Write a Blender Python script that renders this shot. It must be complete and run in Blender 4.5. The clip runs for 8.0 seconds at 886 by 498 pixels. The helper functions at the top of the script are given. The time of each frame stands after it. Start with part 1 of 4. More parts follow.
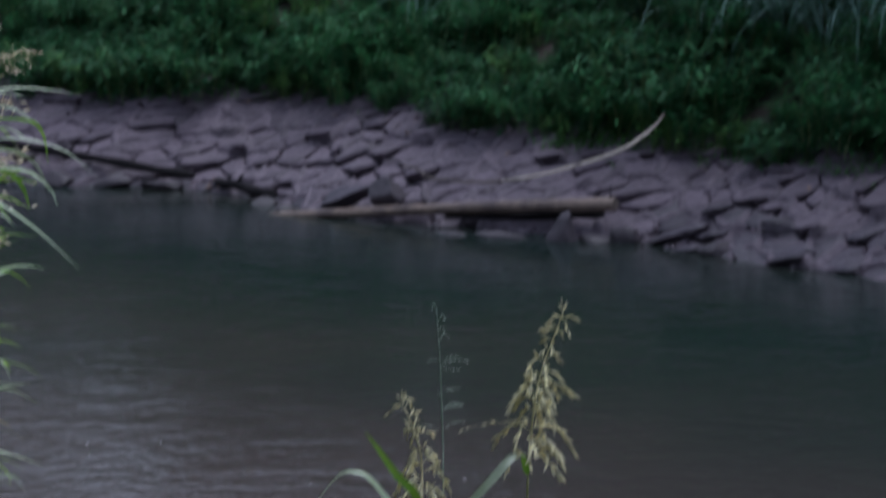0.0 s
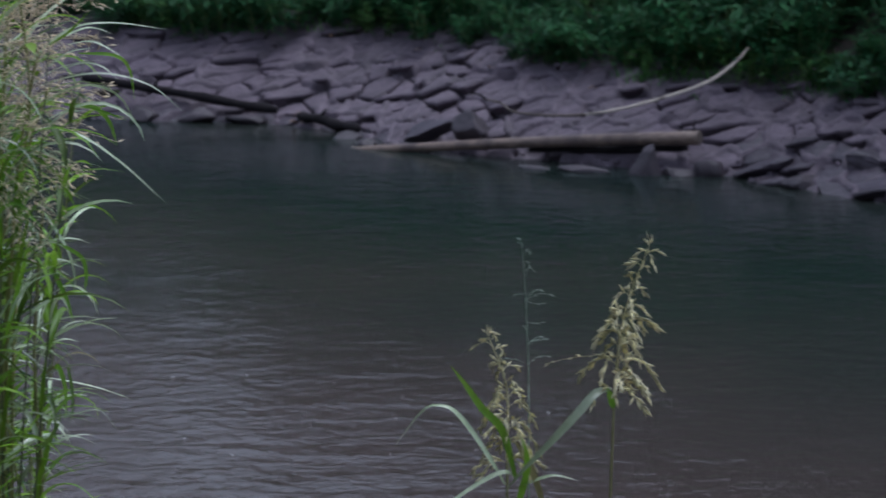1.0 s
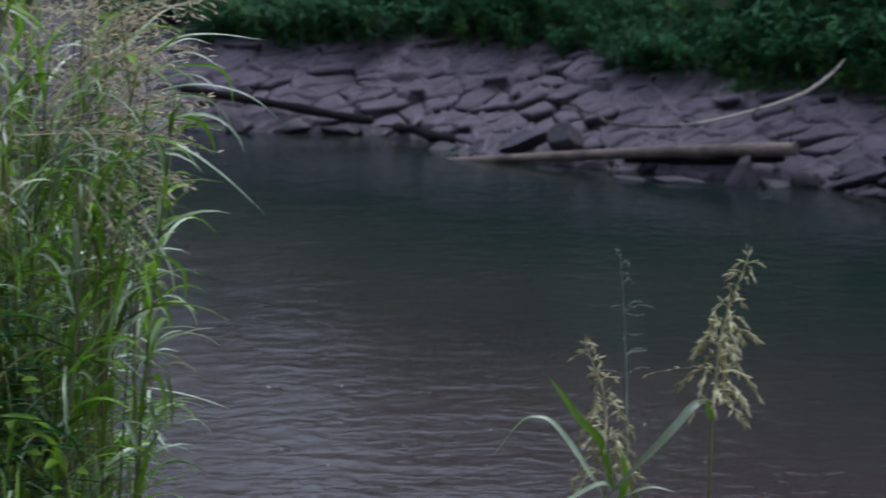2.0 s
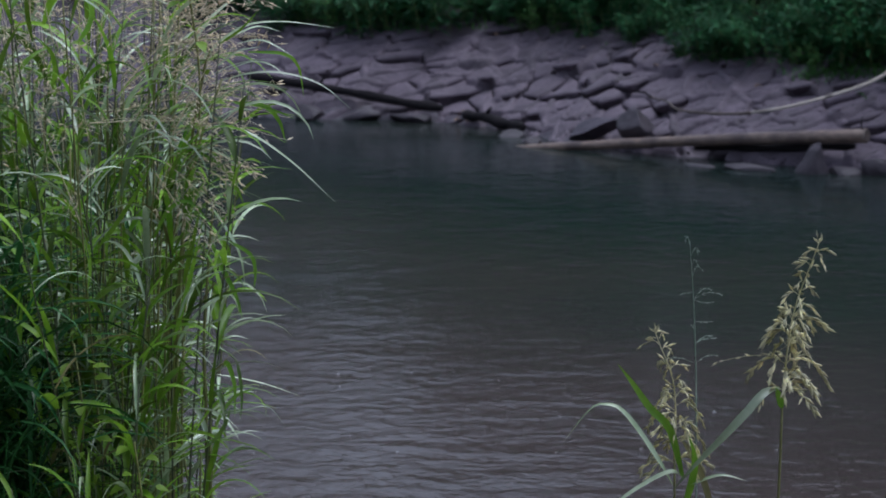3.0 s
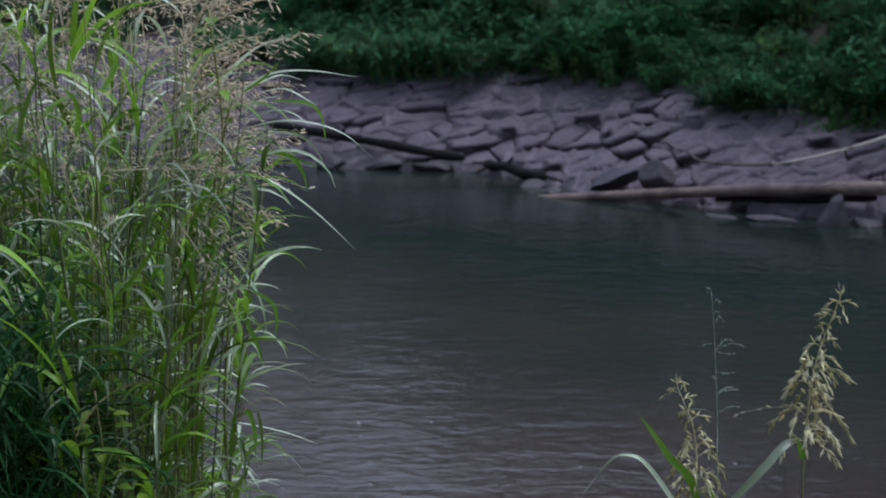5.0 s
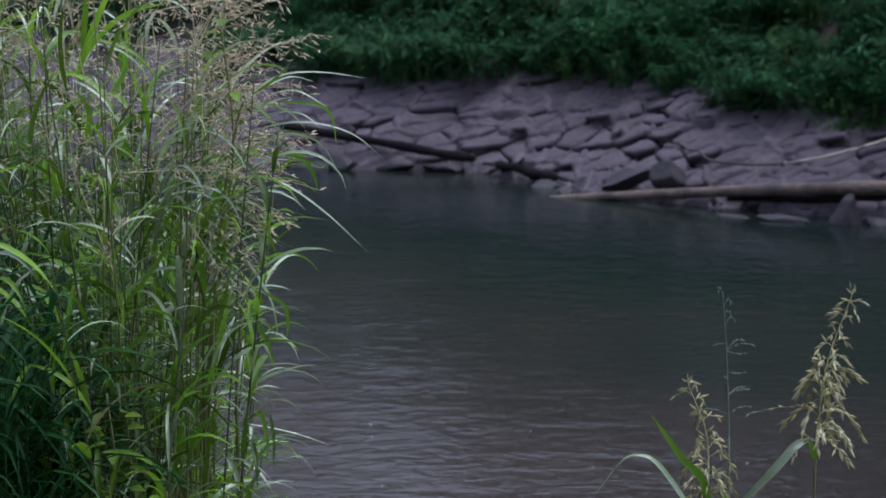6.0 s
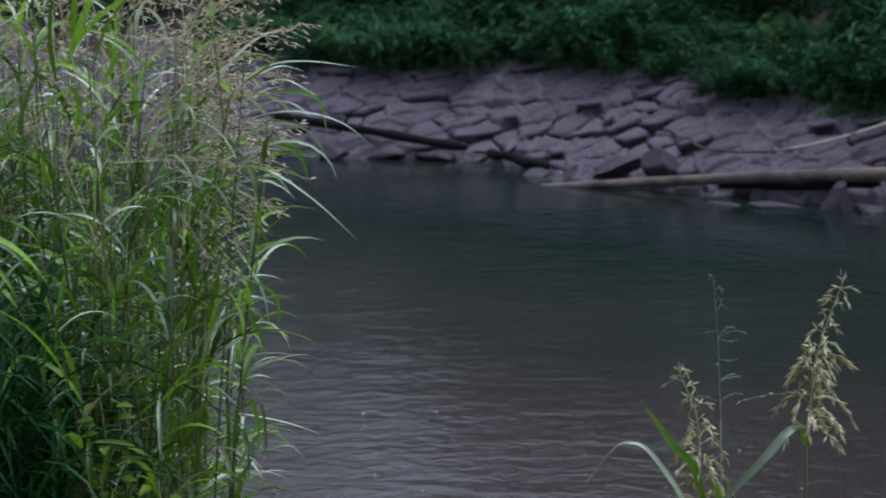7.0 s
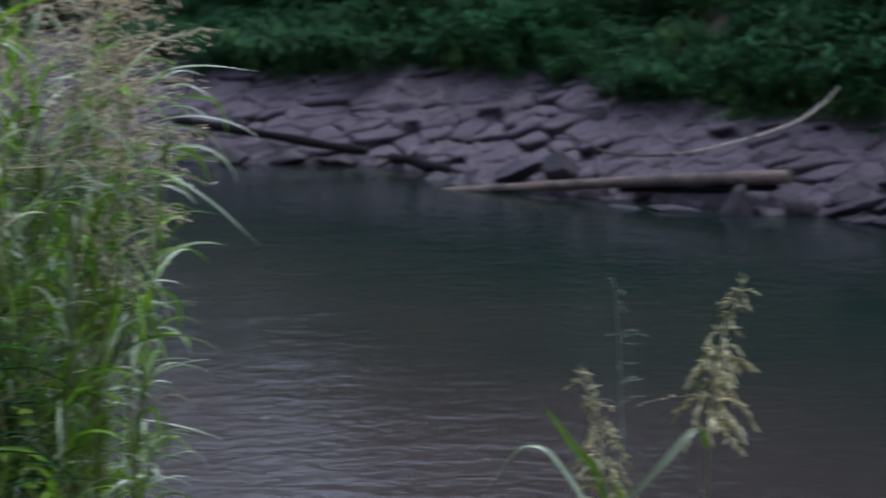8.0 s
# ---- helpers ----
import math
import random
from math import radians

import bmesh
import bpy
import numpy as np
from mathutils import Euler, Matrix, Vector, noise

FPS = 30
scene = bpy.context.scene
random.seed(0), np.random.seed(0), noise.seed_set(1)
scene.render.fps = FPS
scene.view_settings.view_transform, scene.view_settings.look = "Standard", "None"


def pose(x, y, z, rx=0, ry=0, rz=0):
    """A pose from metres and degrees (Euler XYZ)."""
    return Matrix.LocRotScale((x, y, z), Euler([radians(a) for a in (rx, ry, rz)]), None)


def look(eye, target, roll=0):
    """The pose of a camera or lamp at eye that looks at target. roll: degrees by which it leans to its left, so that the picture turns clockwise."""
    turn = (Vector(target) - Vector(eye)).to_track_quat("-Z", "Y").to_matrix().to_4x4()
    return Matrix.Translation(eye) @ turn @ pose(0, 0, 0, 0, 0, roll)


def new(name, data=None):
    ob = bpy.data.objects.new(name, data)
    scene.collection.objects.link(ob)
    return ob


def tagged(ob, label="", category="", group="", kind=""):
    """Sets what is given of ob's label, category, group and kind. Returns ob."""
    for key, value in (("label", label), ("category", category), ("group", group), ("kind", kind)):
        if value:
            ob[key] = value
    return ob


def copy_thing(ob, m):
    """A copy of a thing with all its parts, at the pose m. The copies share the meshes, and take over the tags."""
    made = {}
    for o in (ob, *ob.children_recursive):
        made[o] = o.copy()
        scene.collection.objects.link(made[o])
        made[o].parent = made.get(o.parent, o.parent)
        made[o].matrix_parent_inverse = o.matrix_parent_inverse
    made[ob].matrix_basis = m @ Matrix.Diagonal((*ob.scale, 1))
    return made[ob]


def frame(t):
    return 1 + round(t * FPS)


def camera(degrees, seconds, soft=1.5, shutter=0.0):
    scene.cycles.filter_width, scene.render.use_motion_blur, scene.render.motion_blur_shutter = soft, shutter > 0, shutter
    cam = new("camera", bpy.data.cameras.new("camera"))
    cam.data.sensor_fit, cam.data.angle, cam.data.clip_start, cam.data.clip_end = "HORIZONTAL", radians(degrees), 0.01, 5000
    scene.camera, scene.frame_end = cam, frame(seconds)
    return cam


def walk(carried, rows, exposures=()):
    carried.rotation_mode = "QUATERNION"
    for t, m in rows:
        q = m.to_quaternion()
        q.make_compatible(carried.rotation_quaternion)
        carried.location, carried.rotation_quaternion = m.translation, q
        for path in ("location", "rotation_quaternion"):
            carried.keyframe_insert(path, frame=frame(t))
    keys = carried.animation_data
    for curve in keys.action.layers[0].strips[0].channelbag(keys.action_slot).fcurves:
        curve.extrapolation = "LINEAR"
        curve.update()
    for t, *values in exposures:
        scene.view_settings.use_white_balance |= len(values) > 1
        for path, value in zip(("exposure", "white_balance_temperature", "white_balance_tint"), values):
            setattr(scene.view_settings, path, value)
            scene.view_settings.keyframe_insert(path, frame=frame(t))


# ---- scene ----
# ---------------------------------------------------------------- camera
EYE = (0.0, 0.0, 2.4)
cam = camera(18.54, 8.0, soft=1.7, shutter=0.8)
cam.data.dof.use_dof = True
cam.data.dof.focus_distance = 5.1
cam.data.dof.aperture_fstop = 13
# seconds, sideways metres, yaw, pitch, roll
PATH = [
    (0.0, -0.003, 0.080, -8.238, -0.15), (0.5, -0.004, 0.685, -9.668, 0.17), (1.0, -0.008, 1.790, -9.631, 0.21),
    (1.5, -0.010, 2.670, -9.362, 0.18), (2.0, -0.016, 3.764, -9.391, 0.42), (2.2, -0.016, 4.205, -9.495, 0.60),
    (3.3, -0.015, 5.375, -9.650, 0.55), (3.5, -0.014, 5.430, -9.623, 0.53), (4.0, -0.015, 5.295, -9.312, 0.44),
    (4.5, -0.016, 5.340, -8.767, 0.54), (5.0, -0.017, 5.700, -8.596, 0.38), (5.2, -0.016, 5.830, -8.450, 0.45),
    (6.3, -0.016, 5.960, -8.640, 0.72), (6.5, -0.015, 6.042, -8.681, 0.76), (7.0, -0.013, 5.710, -8.817, 0.86),
    (7.5, -0.018, 5.020, -8.752, 0.90), (7.7, -0.016, 4.930, -8.750, 0.86), (7.9, -0.013, 4.170, -8.755, 0.79),
    (8.0, -0.013, 3.620, -8.758, 0.77),
]
walk(cam, [(t, pose(EYE[0] + dx, EYE[1], EYE[2], 90 + pitch, roll, yaw)) for t, dx, yaw, pitch, roll in PATH],
     exposures=[(0.0, 0.72, 5500, 9), (8.0, 0.72, 5500, 9)])

# ---------------------------------------------------------------- light: a grey, overcast evening
world = bpy.data.worlds.new("overcast_sky")
scene.world = world
world.use_nodes = True
wn = world.node_tree
sky = wn.nodes.new("ShaderNodeTexSky")
sky.sky_type = "NISHITA"
sky.sun_disc = False
sky.sun_elevation = radians(65)
sky.sun_rotation = radians(50)
sky.dust_density = 2.0
sky.ozone_density = 2.0
grey = wn.nodes.new("ShaderNodeHueSaturation")
grey.inputs["Saturation"].default_value = 0.38
wn.links.new(sky.outputs[0], grey.inputs["Color"])
wn.links.new(grey.outputs[0], wn.nodes["Background"].inputs["Color"])
wn.nodes["Background"].inputs["Strength"].default_value = 0.094
sun = new("sun", bpy.data.lights.new("sun", "SUN"))
sun.data.energy = 0.95
sun.data.angle = radians(50)
sun.data.color = (1.0, 0.97, 0.94)
sun.matrix_world = look((4, 10, 17), (0, 8, 0))


# ---------------------------------------------------------------- materials
def material(name, low, high, scale=6.0, rough=0.8, bump=0.3, fine=60.0, spec=0.5, stretch=(1, 1, 1), per_piece=0.0, per_island=0.0,
             coat=0.0, through_light=0.0, stain=None, stain_scale=1.5, bump_distance=0.01):
    m = bpy.data.materials.new(name)
    m.use_nodes = True
    nt = m.node_tree
    bsdf = nt.nodes["Principled BSDF"]
    coord = nt.nodes.new("ShaderNodeTexCoord")
    mapping = nt.nodes.new("ShaderNodeMapping")
    mapping.inputs["Scale"].default_value = stretch
    nt.links.new(coord.outputs["Object"], mapping.inputs["Vector"])
    coarse = nt.nodes.new("ShaderNodeTexNoise")
    coarse.inputs["Scale"].default_value = scale
    coarse.inputs["Detail"].default_value = 4
    coarse.inputs["Roughness"].default_value = 0.65
    nt.links.new(mapping.outputs[0], coarse.inputs["Vector"])
    grain = nt.nodes.new("ShaderNodeTexNoise")
    grain.inputs["Scale"].default_value = fine
    grain.inputs["Detail"].default_value = 3
    nt.links.new(mapping.outputs[0], grain.inputs["Vector"])
    both = nt.nodes.new("ShaderNodeMath")
    both.operation = "MULTIPLY_ADD"
    both.inputs[1].default_value = 0.35
    nt.links.new(grain.outputs["Fac"], both.inputs[0])
    nt.links.new(coarse.outputs["Fac"], both.inputs[2])
    spread = nt.nodes.new("ShaderNodeMapRange")
    spread.inputs["From Min"].default_value = 0.42
    spread.inputs["From Max"].default_value = 0.92
    nt.links.new(both.outputs[0], spread.inputs["Value"])
    mix = nt.nodes.new("ShaderNodeMix")
    mix.data_type = "RGBA"
    mix.inputs["A"].default_value = (*low, 1)
    mix.inputs["B"].default_value = (*high, 1)
    nt.links.new(spread.outputs[0], mix.inputs["Factor"])
    colour = mix.outputs["Result"]
    if stain:
        spots = nt.nodes.new("ShaderNodeTexNoise")
        spots.inputs["Scale"].default_value = stain_scale
        spots.inputs["Detail"].default_value = 5
        nt.links.new(coord.outputs["Object"], spots.inputs["Vector"])
        cut = nt.nodes.new("ShaderNodeMapRange")
        cut.inputs["From Min"].default_value = 0.5
        cut.inputs["From Max"].default_value = 0.7
        nt.links.new(spots.outputs["Fac"], cut.inputs["Value"])
        mix2 = nt.nodes.new("ShaderNodeMix")
        mix2.data_type = "RGBA"
        mix2.inputs["B"].default_value = (*stain, 1)
        nt.links.new(colour, mix2.inputs["A"])
        nt.links.new(cut.outputs[0], mix2.inputs["Factor"])
        colour = mix2.outputs["Result"]
    if per_piece or per_island:
        if per_piece:
            info = nt.nodes.new("ShaderNodeObjectInfo")
        else:
            info = nt.nodes.new("ShaderNodeNewGeometry")
        vary = nt.nodes.new("ShaderNodeMapRange")
        amount = per_piece or per_island
        vary.inputs["To Min"].default_value = 1 - amount
        vary.inputs["To Max"].default_value = 1 + amount
        nt.links.new(info.outputs["Random" if per_piece else "Random Per Island"], vary.inputs["Value"])
        hsv = nt.nodes.new("ShaderNodeHueSaturation")
        nt.links.new(vary.outputs[0], hsv.inputs["Value"])
        nt.links.new(colour, hsv.inputs["Color"])
        colour = hsv.outputs[0]
    nt.links.new(colour, bsdf.inputs["Base Color"])
    bsdf.inputs["Roughness"].default_value = rough
    bsdf.inputs["Specular IOR Level"].default_value = spec
    bsdf.inputs["Coat Weight"].default_value = coat
    bsdf.inputs["Coat Roughness"].default_value = 0.28
    bsdf.inputs["Coat IOR"].default_value = 1.7
    if through_light:
        thin = nt.nodes.new("ShaderNodeBsdfTranslucent")
        nt.links.new(colour, thin.inputs["Color"])
        blend = nt.nodes.new("ShaderNodeMixShader")
        blend.inputs[0].default_value = through_light
        nt.links.new(bsdf.outputs[0], blend.inputs[1])
        nt.links.new(thin.outputs[0], blend.inputs[2])
        nt.links.new(blend.outputs[0], nt.nodes["Material Output"].inputs["Surface"])
    if bump:
        b = nt.nodes.new("ShaderNodeBump")
        b.inputs["Strength"].default_value = bump
        b.inputs["Distance"].default_value = bump_distance
        nt.links.new(both.outputs[0], b.inputs["Height"])
        nt.links.new(b.outputs[0], bsdf.inputs["Normal"])
    return m


STONE = material("muddy_stone", (0.081, 0.062, 0.079), (0.180, 0.137, 0.173), 9, 0.8, 0.9, 45, per_piece=0.12, stain=(0.070, 0.054, 0.068), stain_scale=5, bump_distance=0.02)
STONE_WET = material("wet_bank_stone", (0.040, 0.032, 0.042), (0.096, 0.076, 0.098), 9, 0.5, 0.7, 45, spec=0.4, per_piece=0.14, bump_distance=0.02)
RUBBLE = material("broken_stone", (0.050, 0.039, 0.049), (0.17, 0.130, 0.165), 9, 0.8, 0.6, 60, spec=0.3, per_island=0.4)
STONE_LOOSE = material("wet_stone", (0.034, 0.027, 0.034), (0.080, 0.062, 0.075), 8, 0.55, 0.6, 60, spec=0.4, per_piece=0.15)
SOIL = material("river_mud", (0.028, 0.022, 0.020), (0.085, 0.062, 0.052), 2.2, 0.85, 0.6, 25, stain=(0.04, 0.026, 0.02))
POLE = material("weathered_pole", (0.115, 0.080, 0.068), (0.33, 0.235, 0.19), 5, 0.45, 0.3, 40, stretch=(0.4, 6, 6), stain=(0.085, 0.058, 0.055), stain_scale=4)
BRANCH = material("bleached_branch", (0.40, 0.33, 0.28), (0.72, 0.63, 0.55), 9, 0.65, 0.4, 60, stain=(0.11, 0.085, 0.075), stain_scale=9)
# near-black of the peg and twig, and of the bars drawn for shade
SHADE_AND_BARK = material("shade_and_dark_bark", (0.008, 0.007, 0.009), (0.030, 0.025, 0.027), 8, 0.9, 0.8, 50, spec=0.15)
TRUNK = material("bark", (0.05, 0.038, 0.03), (0.14, 0.105, 0.08), 8, 0.85, 0.8, 40, stretch=(3, 3, 0.6))
WEED = material("weed_leaf", (0.018, 0.088, 0.044), (0.070, 0.205, 0.068), 5, 0.6, 0.1, 30, spec=0.3, per_island=0.45, through_light=0.42)
WEED_STEM = material("reed_stem", (0.075, 0.10, 0.035), (0.17, 0.21, 0.075), 9, 0.45, 0.2, 60, per_piece=0.35)
WEED_LIGHT = material("young_weed_leaf", (0.040, 0.125, 0.034), (0.125, 0.26, 0.065), 4, 0.6, 0.1, 30, spec=0.3, per_island=0.5, through_light=0.3)
TREE_LEAF = material("tree_leaf", (0.015, 0.05, 0.022), (0.04, 0.10, 0.04), 3, 0.6, 0.1, 30, spec=0.3, per_island=0.4, through_light=0.25)
PALE_BLADE = material("pale_grass_blade", (0.09, 0.17, 0.14), (0.24, 0.36, 0.31), 4, 0.5, 0.1, 40, spec=0.3, per_island=0.4, through_light=0.25)
REED = material("reed_blade", (0.062, 0.190, 0.010), (0.33, 0.52, 0.040), 5, 0.34, 0.15, 60, spec=0.4, coat=0.15, per_piece=0.7, through_light=0.40)
REED_BRIGHT = material("bright_reed_blade", (0.09, 0.24, 0.014), (0.30, 0.50, 0.045), 5, 0.34, 0.15, 60, spec=0.4, coat=0.15, per_piece=0.15, through_light=0.40)
# darker copy of the reed blade: shade inside the stand put into the colour
REED_SHADED = material("shaded_reed_blade", (0.012, 0.056, 0.017), (0.055, 0.165, 0.040), 5, 0.45, 0.15, 60, spec=0.2, per_island=0.6, through_light=0.2)
# paler copy of the green blade: sky sheen on arching leaves put into the colour
REED_SHEEN = material("sky_sheen_reed_blade", (0.19, 0.30, 0.11), (0.66, 0.74, 0.50), 5, 0.3, 0.15, 60, spec=0.8, coat=0.7, per_piece=0.45, through_light=0.26)
BARE = material("brown_wood_and_shade", (0.065, 0.048, 0.042), (0.15, 0.115, 0.10), 9, 0.75, 0.5, 60)
REED_DRY = material("reed_dry_blade", (0.16, 0.15, 0.05), (0.3, 0.26, 0.11), 6, 0.5, 0.15, 60, per_piece=0.25, through_light=0.25)
VINE = material("vine_leaf", (0.15, 0.27, 0.02), (0.30, 0.43, 0.05), 8, 0.45, 0.1, 60, per_piece=0.3, through_light=0.35)
STEM = material("reed_stem", (0.14, 0.15, 0.04), (0.34, 0.33, 0.11), 9, 0.45, 0.2, 60, per_piece=0.3)
STEM_GREY = material("grey_green_stalk", (0.13, 0.19, 0.13), (0.32, 0.39, 0.29), 9, 0.5, 0.2, 60)
STEM_DARK = material("dark_reed_stem", (0.055, 0.065, 0.032), (0.13, 0.15, 0.07), 9, 0.5, 0.2, 60, per_piece=0.35)
SEED = material("seed_head", (0.62, 0.51, 0.36), (0.95, 0.86, 0.69), 12, 0.5, 0.2, 80, per_island=0.3, through_light=0.42)
SEED_PALE = material("pale_seed_head", (0.39, 0.365, 0.12), (0.92, 0.86, 0.63), 14, 0.5, 0.2, 80, per_island=0.5, through_light=0.35)
LITTER = material("dead_leaf", (0.13, 0.075, 0.05), (0.27, 0.16, 0.10), 15, 0.7, 0.3, 80, per_piece=0.3)
LITTER_PALE = material("pale_dead_leaf", (0.40, 0.30, 0.27), (0.62, 0.50, 0.45), 15, 0.7, 0.3, 80)
FOAM = material("foam", (0.4, 0.4, 0.42), (0.6, 0.6, 0.62), 10, 0.5, 0.1)


REFLECTION_WAY = (0.68, 0.70, 0)


def water_material():
    m = bpy.data.materials.new("river_water")
    m.use_nodes = True
    nt = m.node_tree
    bsdf = nt.nodes["Principled BSDF"]
    coord = nt.nodes.new("ShaderNodeTexCoord")
    height = None
    # ripples at four sizes, with crests lying across the line of sight
    for scale, turn, stretch, amount in ((7.0, 4, (1.0, 1.4, 1), 0.55), (17.0, -16, (1.1, 0.9, 1), 0.22), (30.0, 12, (1.2, 0.6, 1), 0.10), (2.4, 20, (0.9, 1.2, 1), 1.0)):
        mp = nt.nodes.new("ShaderNodeMapping")
        mp.inputs["Rotation"].default_value = (0, 0, radians(turn))
        mp.inputs["Scale"].default_value = stretch
        nt.links.new(coord.outputs["Object"], mp.inputs["Vector"])
        n = nt.nodes.new("ShaderNodeTexNoise")
        n.inputs["Scale"].default_value = scale
        n.inputs["Detail"].default_value = 2
        n.inputs["Distortion"].default_value = 0.9
        nt.links.new(mp.outputs[0], n.inputs["Vector"])
        ad = nt.nodes.new("ShaderNodeMath")
        ad.operation = "MULTIPLY_ADD"
        ad.inputs[1].default_value = amount
        nt.links.new(n.outputs["Fac"], ad.inputs[0])
        if height is not None:
            nt.links.new(height, ad.inputs[2])
        else:
            ad.inputs[2].default_value = 0
        height = ad.outputs[0]
    b = nt.nodes.new("ShaderNodeBump")
    calm = nt.nodes.new("ShaderNodeTexNoise")
    calm.inputs["Scale"].default_value = 0.45
    calm.inputs["Detail"].default_value = 2
    nt.links.new(coord.outputs["Object"], calm.inputs["Vector"])
    wind = nt.nodes.new("ShaderNodeMapRange")
    wind.inputs["From Min"].default_value = 0.38
    wind.inputs["From Max"].default_value = 0.62
    wind.inputs["To Min"].default_value = 0.26
    wind.inputs["To Max"].default_value = 0.36
    nt.links.new(calm.outputs["Fac"], wind.inputs["Value"])
    # calmer under the far bank, livelier over the near shallows
    lively = nt.nodes.new("ShaderNodeMath")
    lively.operation = "MULTIPLY_ADD"
    lively.inputs[1].default_value = 0.75
    lively.inputs[2].default_value = 0.65
    gain = nt.nodes.new("ShaderNodeMath")
    gain.operation = "MULTIPLY"
    nt.links.new(wind.outputs[0], gain.inputs[0])
    nt.links.new(lively.outputs[0], gain.inputs[1])
    nt.links.new(gain.outputs[0], b.inputs["Strength"])
    b.inputs["Distance"].default_value = 0.03
    nt.links.new(height, b.inputs["Height"])
    nt.links.new(b.outputs[0], bsdf.inputs["Normal"])
    silt = nt.nodes.new("ShaderNodeTexNoise")
    silt.inputs["Scale"].default_value = 0.35
    silt.inputs["Detail"].default_value = 3
    nt.links.new(coord.outputs["Object"], silt.inputs["Vector"])
    mix = nt.nodes.new("ShaderNodeMix")
    mix.data_type = "RGBA"
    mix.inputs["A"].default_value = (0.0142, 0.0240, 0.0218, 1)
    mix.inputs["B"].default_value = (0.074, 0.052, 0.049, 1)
    # colour holds reflections: dark green bank far off, pale sky over near silty brown
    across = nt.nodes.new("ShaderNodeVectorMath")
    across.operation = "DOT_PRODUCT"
    across.inputs[1].default_value = REFLECTION_WAY
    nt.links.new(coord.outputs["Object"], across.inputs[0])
    near_side = nt.nodes.new("ShaderNodeMapRange")
    near_side.inputs["From Min"].default_value = 10.4
    near_side.inputs["From Max"].default_value = 4.6
    nt.links.new(across.outputs["Value"], near_side.inputs["Value"])
    nt.links.new(near_side.outputs[0], lively.inputs[0])
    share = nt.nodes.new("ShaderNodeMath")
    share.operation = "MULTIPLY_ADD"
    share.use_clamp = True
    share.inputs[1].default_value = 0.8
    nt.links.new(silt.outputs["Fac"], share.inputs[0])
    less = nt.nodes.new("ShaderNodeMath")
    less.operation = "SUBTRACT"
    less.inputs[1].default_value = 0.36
    nt.links.new(near_side.outputs[0], less.inputs[0])
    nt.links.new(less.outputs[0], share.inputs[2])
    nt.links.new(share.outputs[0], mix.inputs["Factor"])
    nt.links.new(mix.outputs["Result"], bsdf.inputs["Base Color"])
    bsdf.inputs["Roughness"].default_value = 0.10
    bsdf.inputs["Specular IOR Level"].default_value = 0.24
    bsdf.inputs["IOR"].default_value = 1.33
    bsdf.inputs["Specular Tint"].default_value = (1.0, 0.83, 0.80, 1)
    return m


WATER = water_material()
MUD = material("bank_mud", (0.078, 0.060, 0.076), (0.174, 0.132, 0.166), 7, 0.75, 0.9, 40, stain=(0.068, 0.052, 0.065), stain_scale=3, bump_distance=0.02)


# ---------------------------------------------------------------- helpers
def empty(name, m, label, category, group="", kind=""):
    ob = new(name)
    ob.matrix_world = m
    return tagged(ob, label, category, group, kind)


def link_mesh(name, verts, faces, mat, parent=None, label="", smooth=True):
    me = bpy.data.meshes.new(name)
    me.from_pydata([tuple(v) for v in verts], [], faces)
    if smooth:
        me.polygons.foreach_set("use_smooth", [True] * len(me.polygons))
    me.materials.append(mat)
    ob = new(name, me)
    ob.parent = parent
    if label:
        tagged(ob, label)
    return ob


def part(name, bm, mat, parent=None, label="", smooth=False):
    me = bpy.data.meshes.new(name)
    bm.to_mesh(me)
    bm.free()
    if smooth:
        me.polygons.foreach_set("use_smooth", [True] * len(me.polygons))
    me.materials.append(mat)
    ob = new(name, me)
    ob.parent = parent
    if label:
        tagged(ob, label)
    return ob


def tube(points, radii, sides=6, cap=True):
    """Vertices and faces of a tapered tube along points."""
    verts, faces = [], []
    pts = [Vector(p) for p in points]
    side = None
    for i, p in enumerate(pts):
        d = (pts[min(i + 1, len(pts) - 1)] - pts[max(i - 1, 0)]).normalized()
        if side is None:
            side = d.cross(Vector((0.31, 0.17, 0.93)) if abs(d.z) < 0.9 else Vector((1, 0.1, 0))).normalized()
        side = (side - d * side.dot(d)).normalized()
        up = d.cross(side)
        for k in range(sides):
            a = 2 * math.pi * k / sides
            verts.append(p + radii[i] * (math.cos(a) * side + math.sin(a) * up))
    for i in range(len(pts) - 1):
        for k in range(sides):
            j = (k + 1) % sides
            faces.append((i * sides + k, i * sides + j, (i + 1) * sides + j, (i + 1) * sides + k))
    if cap:
        faces.append(tuple(range(sides - 1, -1, -1)))
        faces.append(tuple(range((len(pts) - 1) * sides, len(pts) * sides)))
    return verts, faces


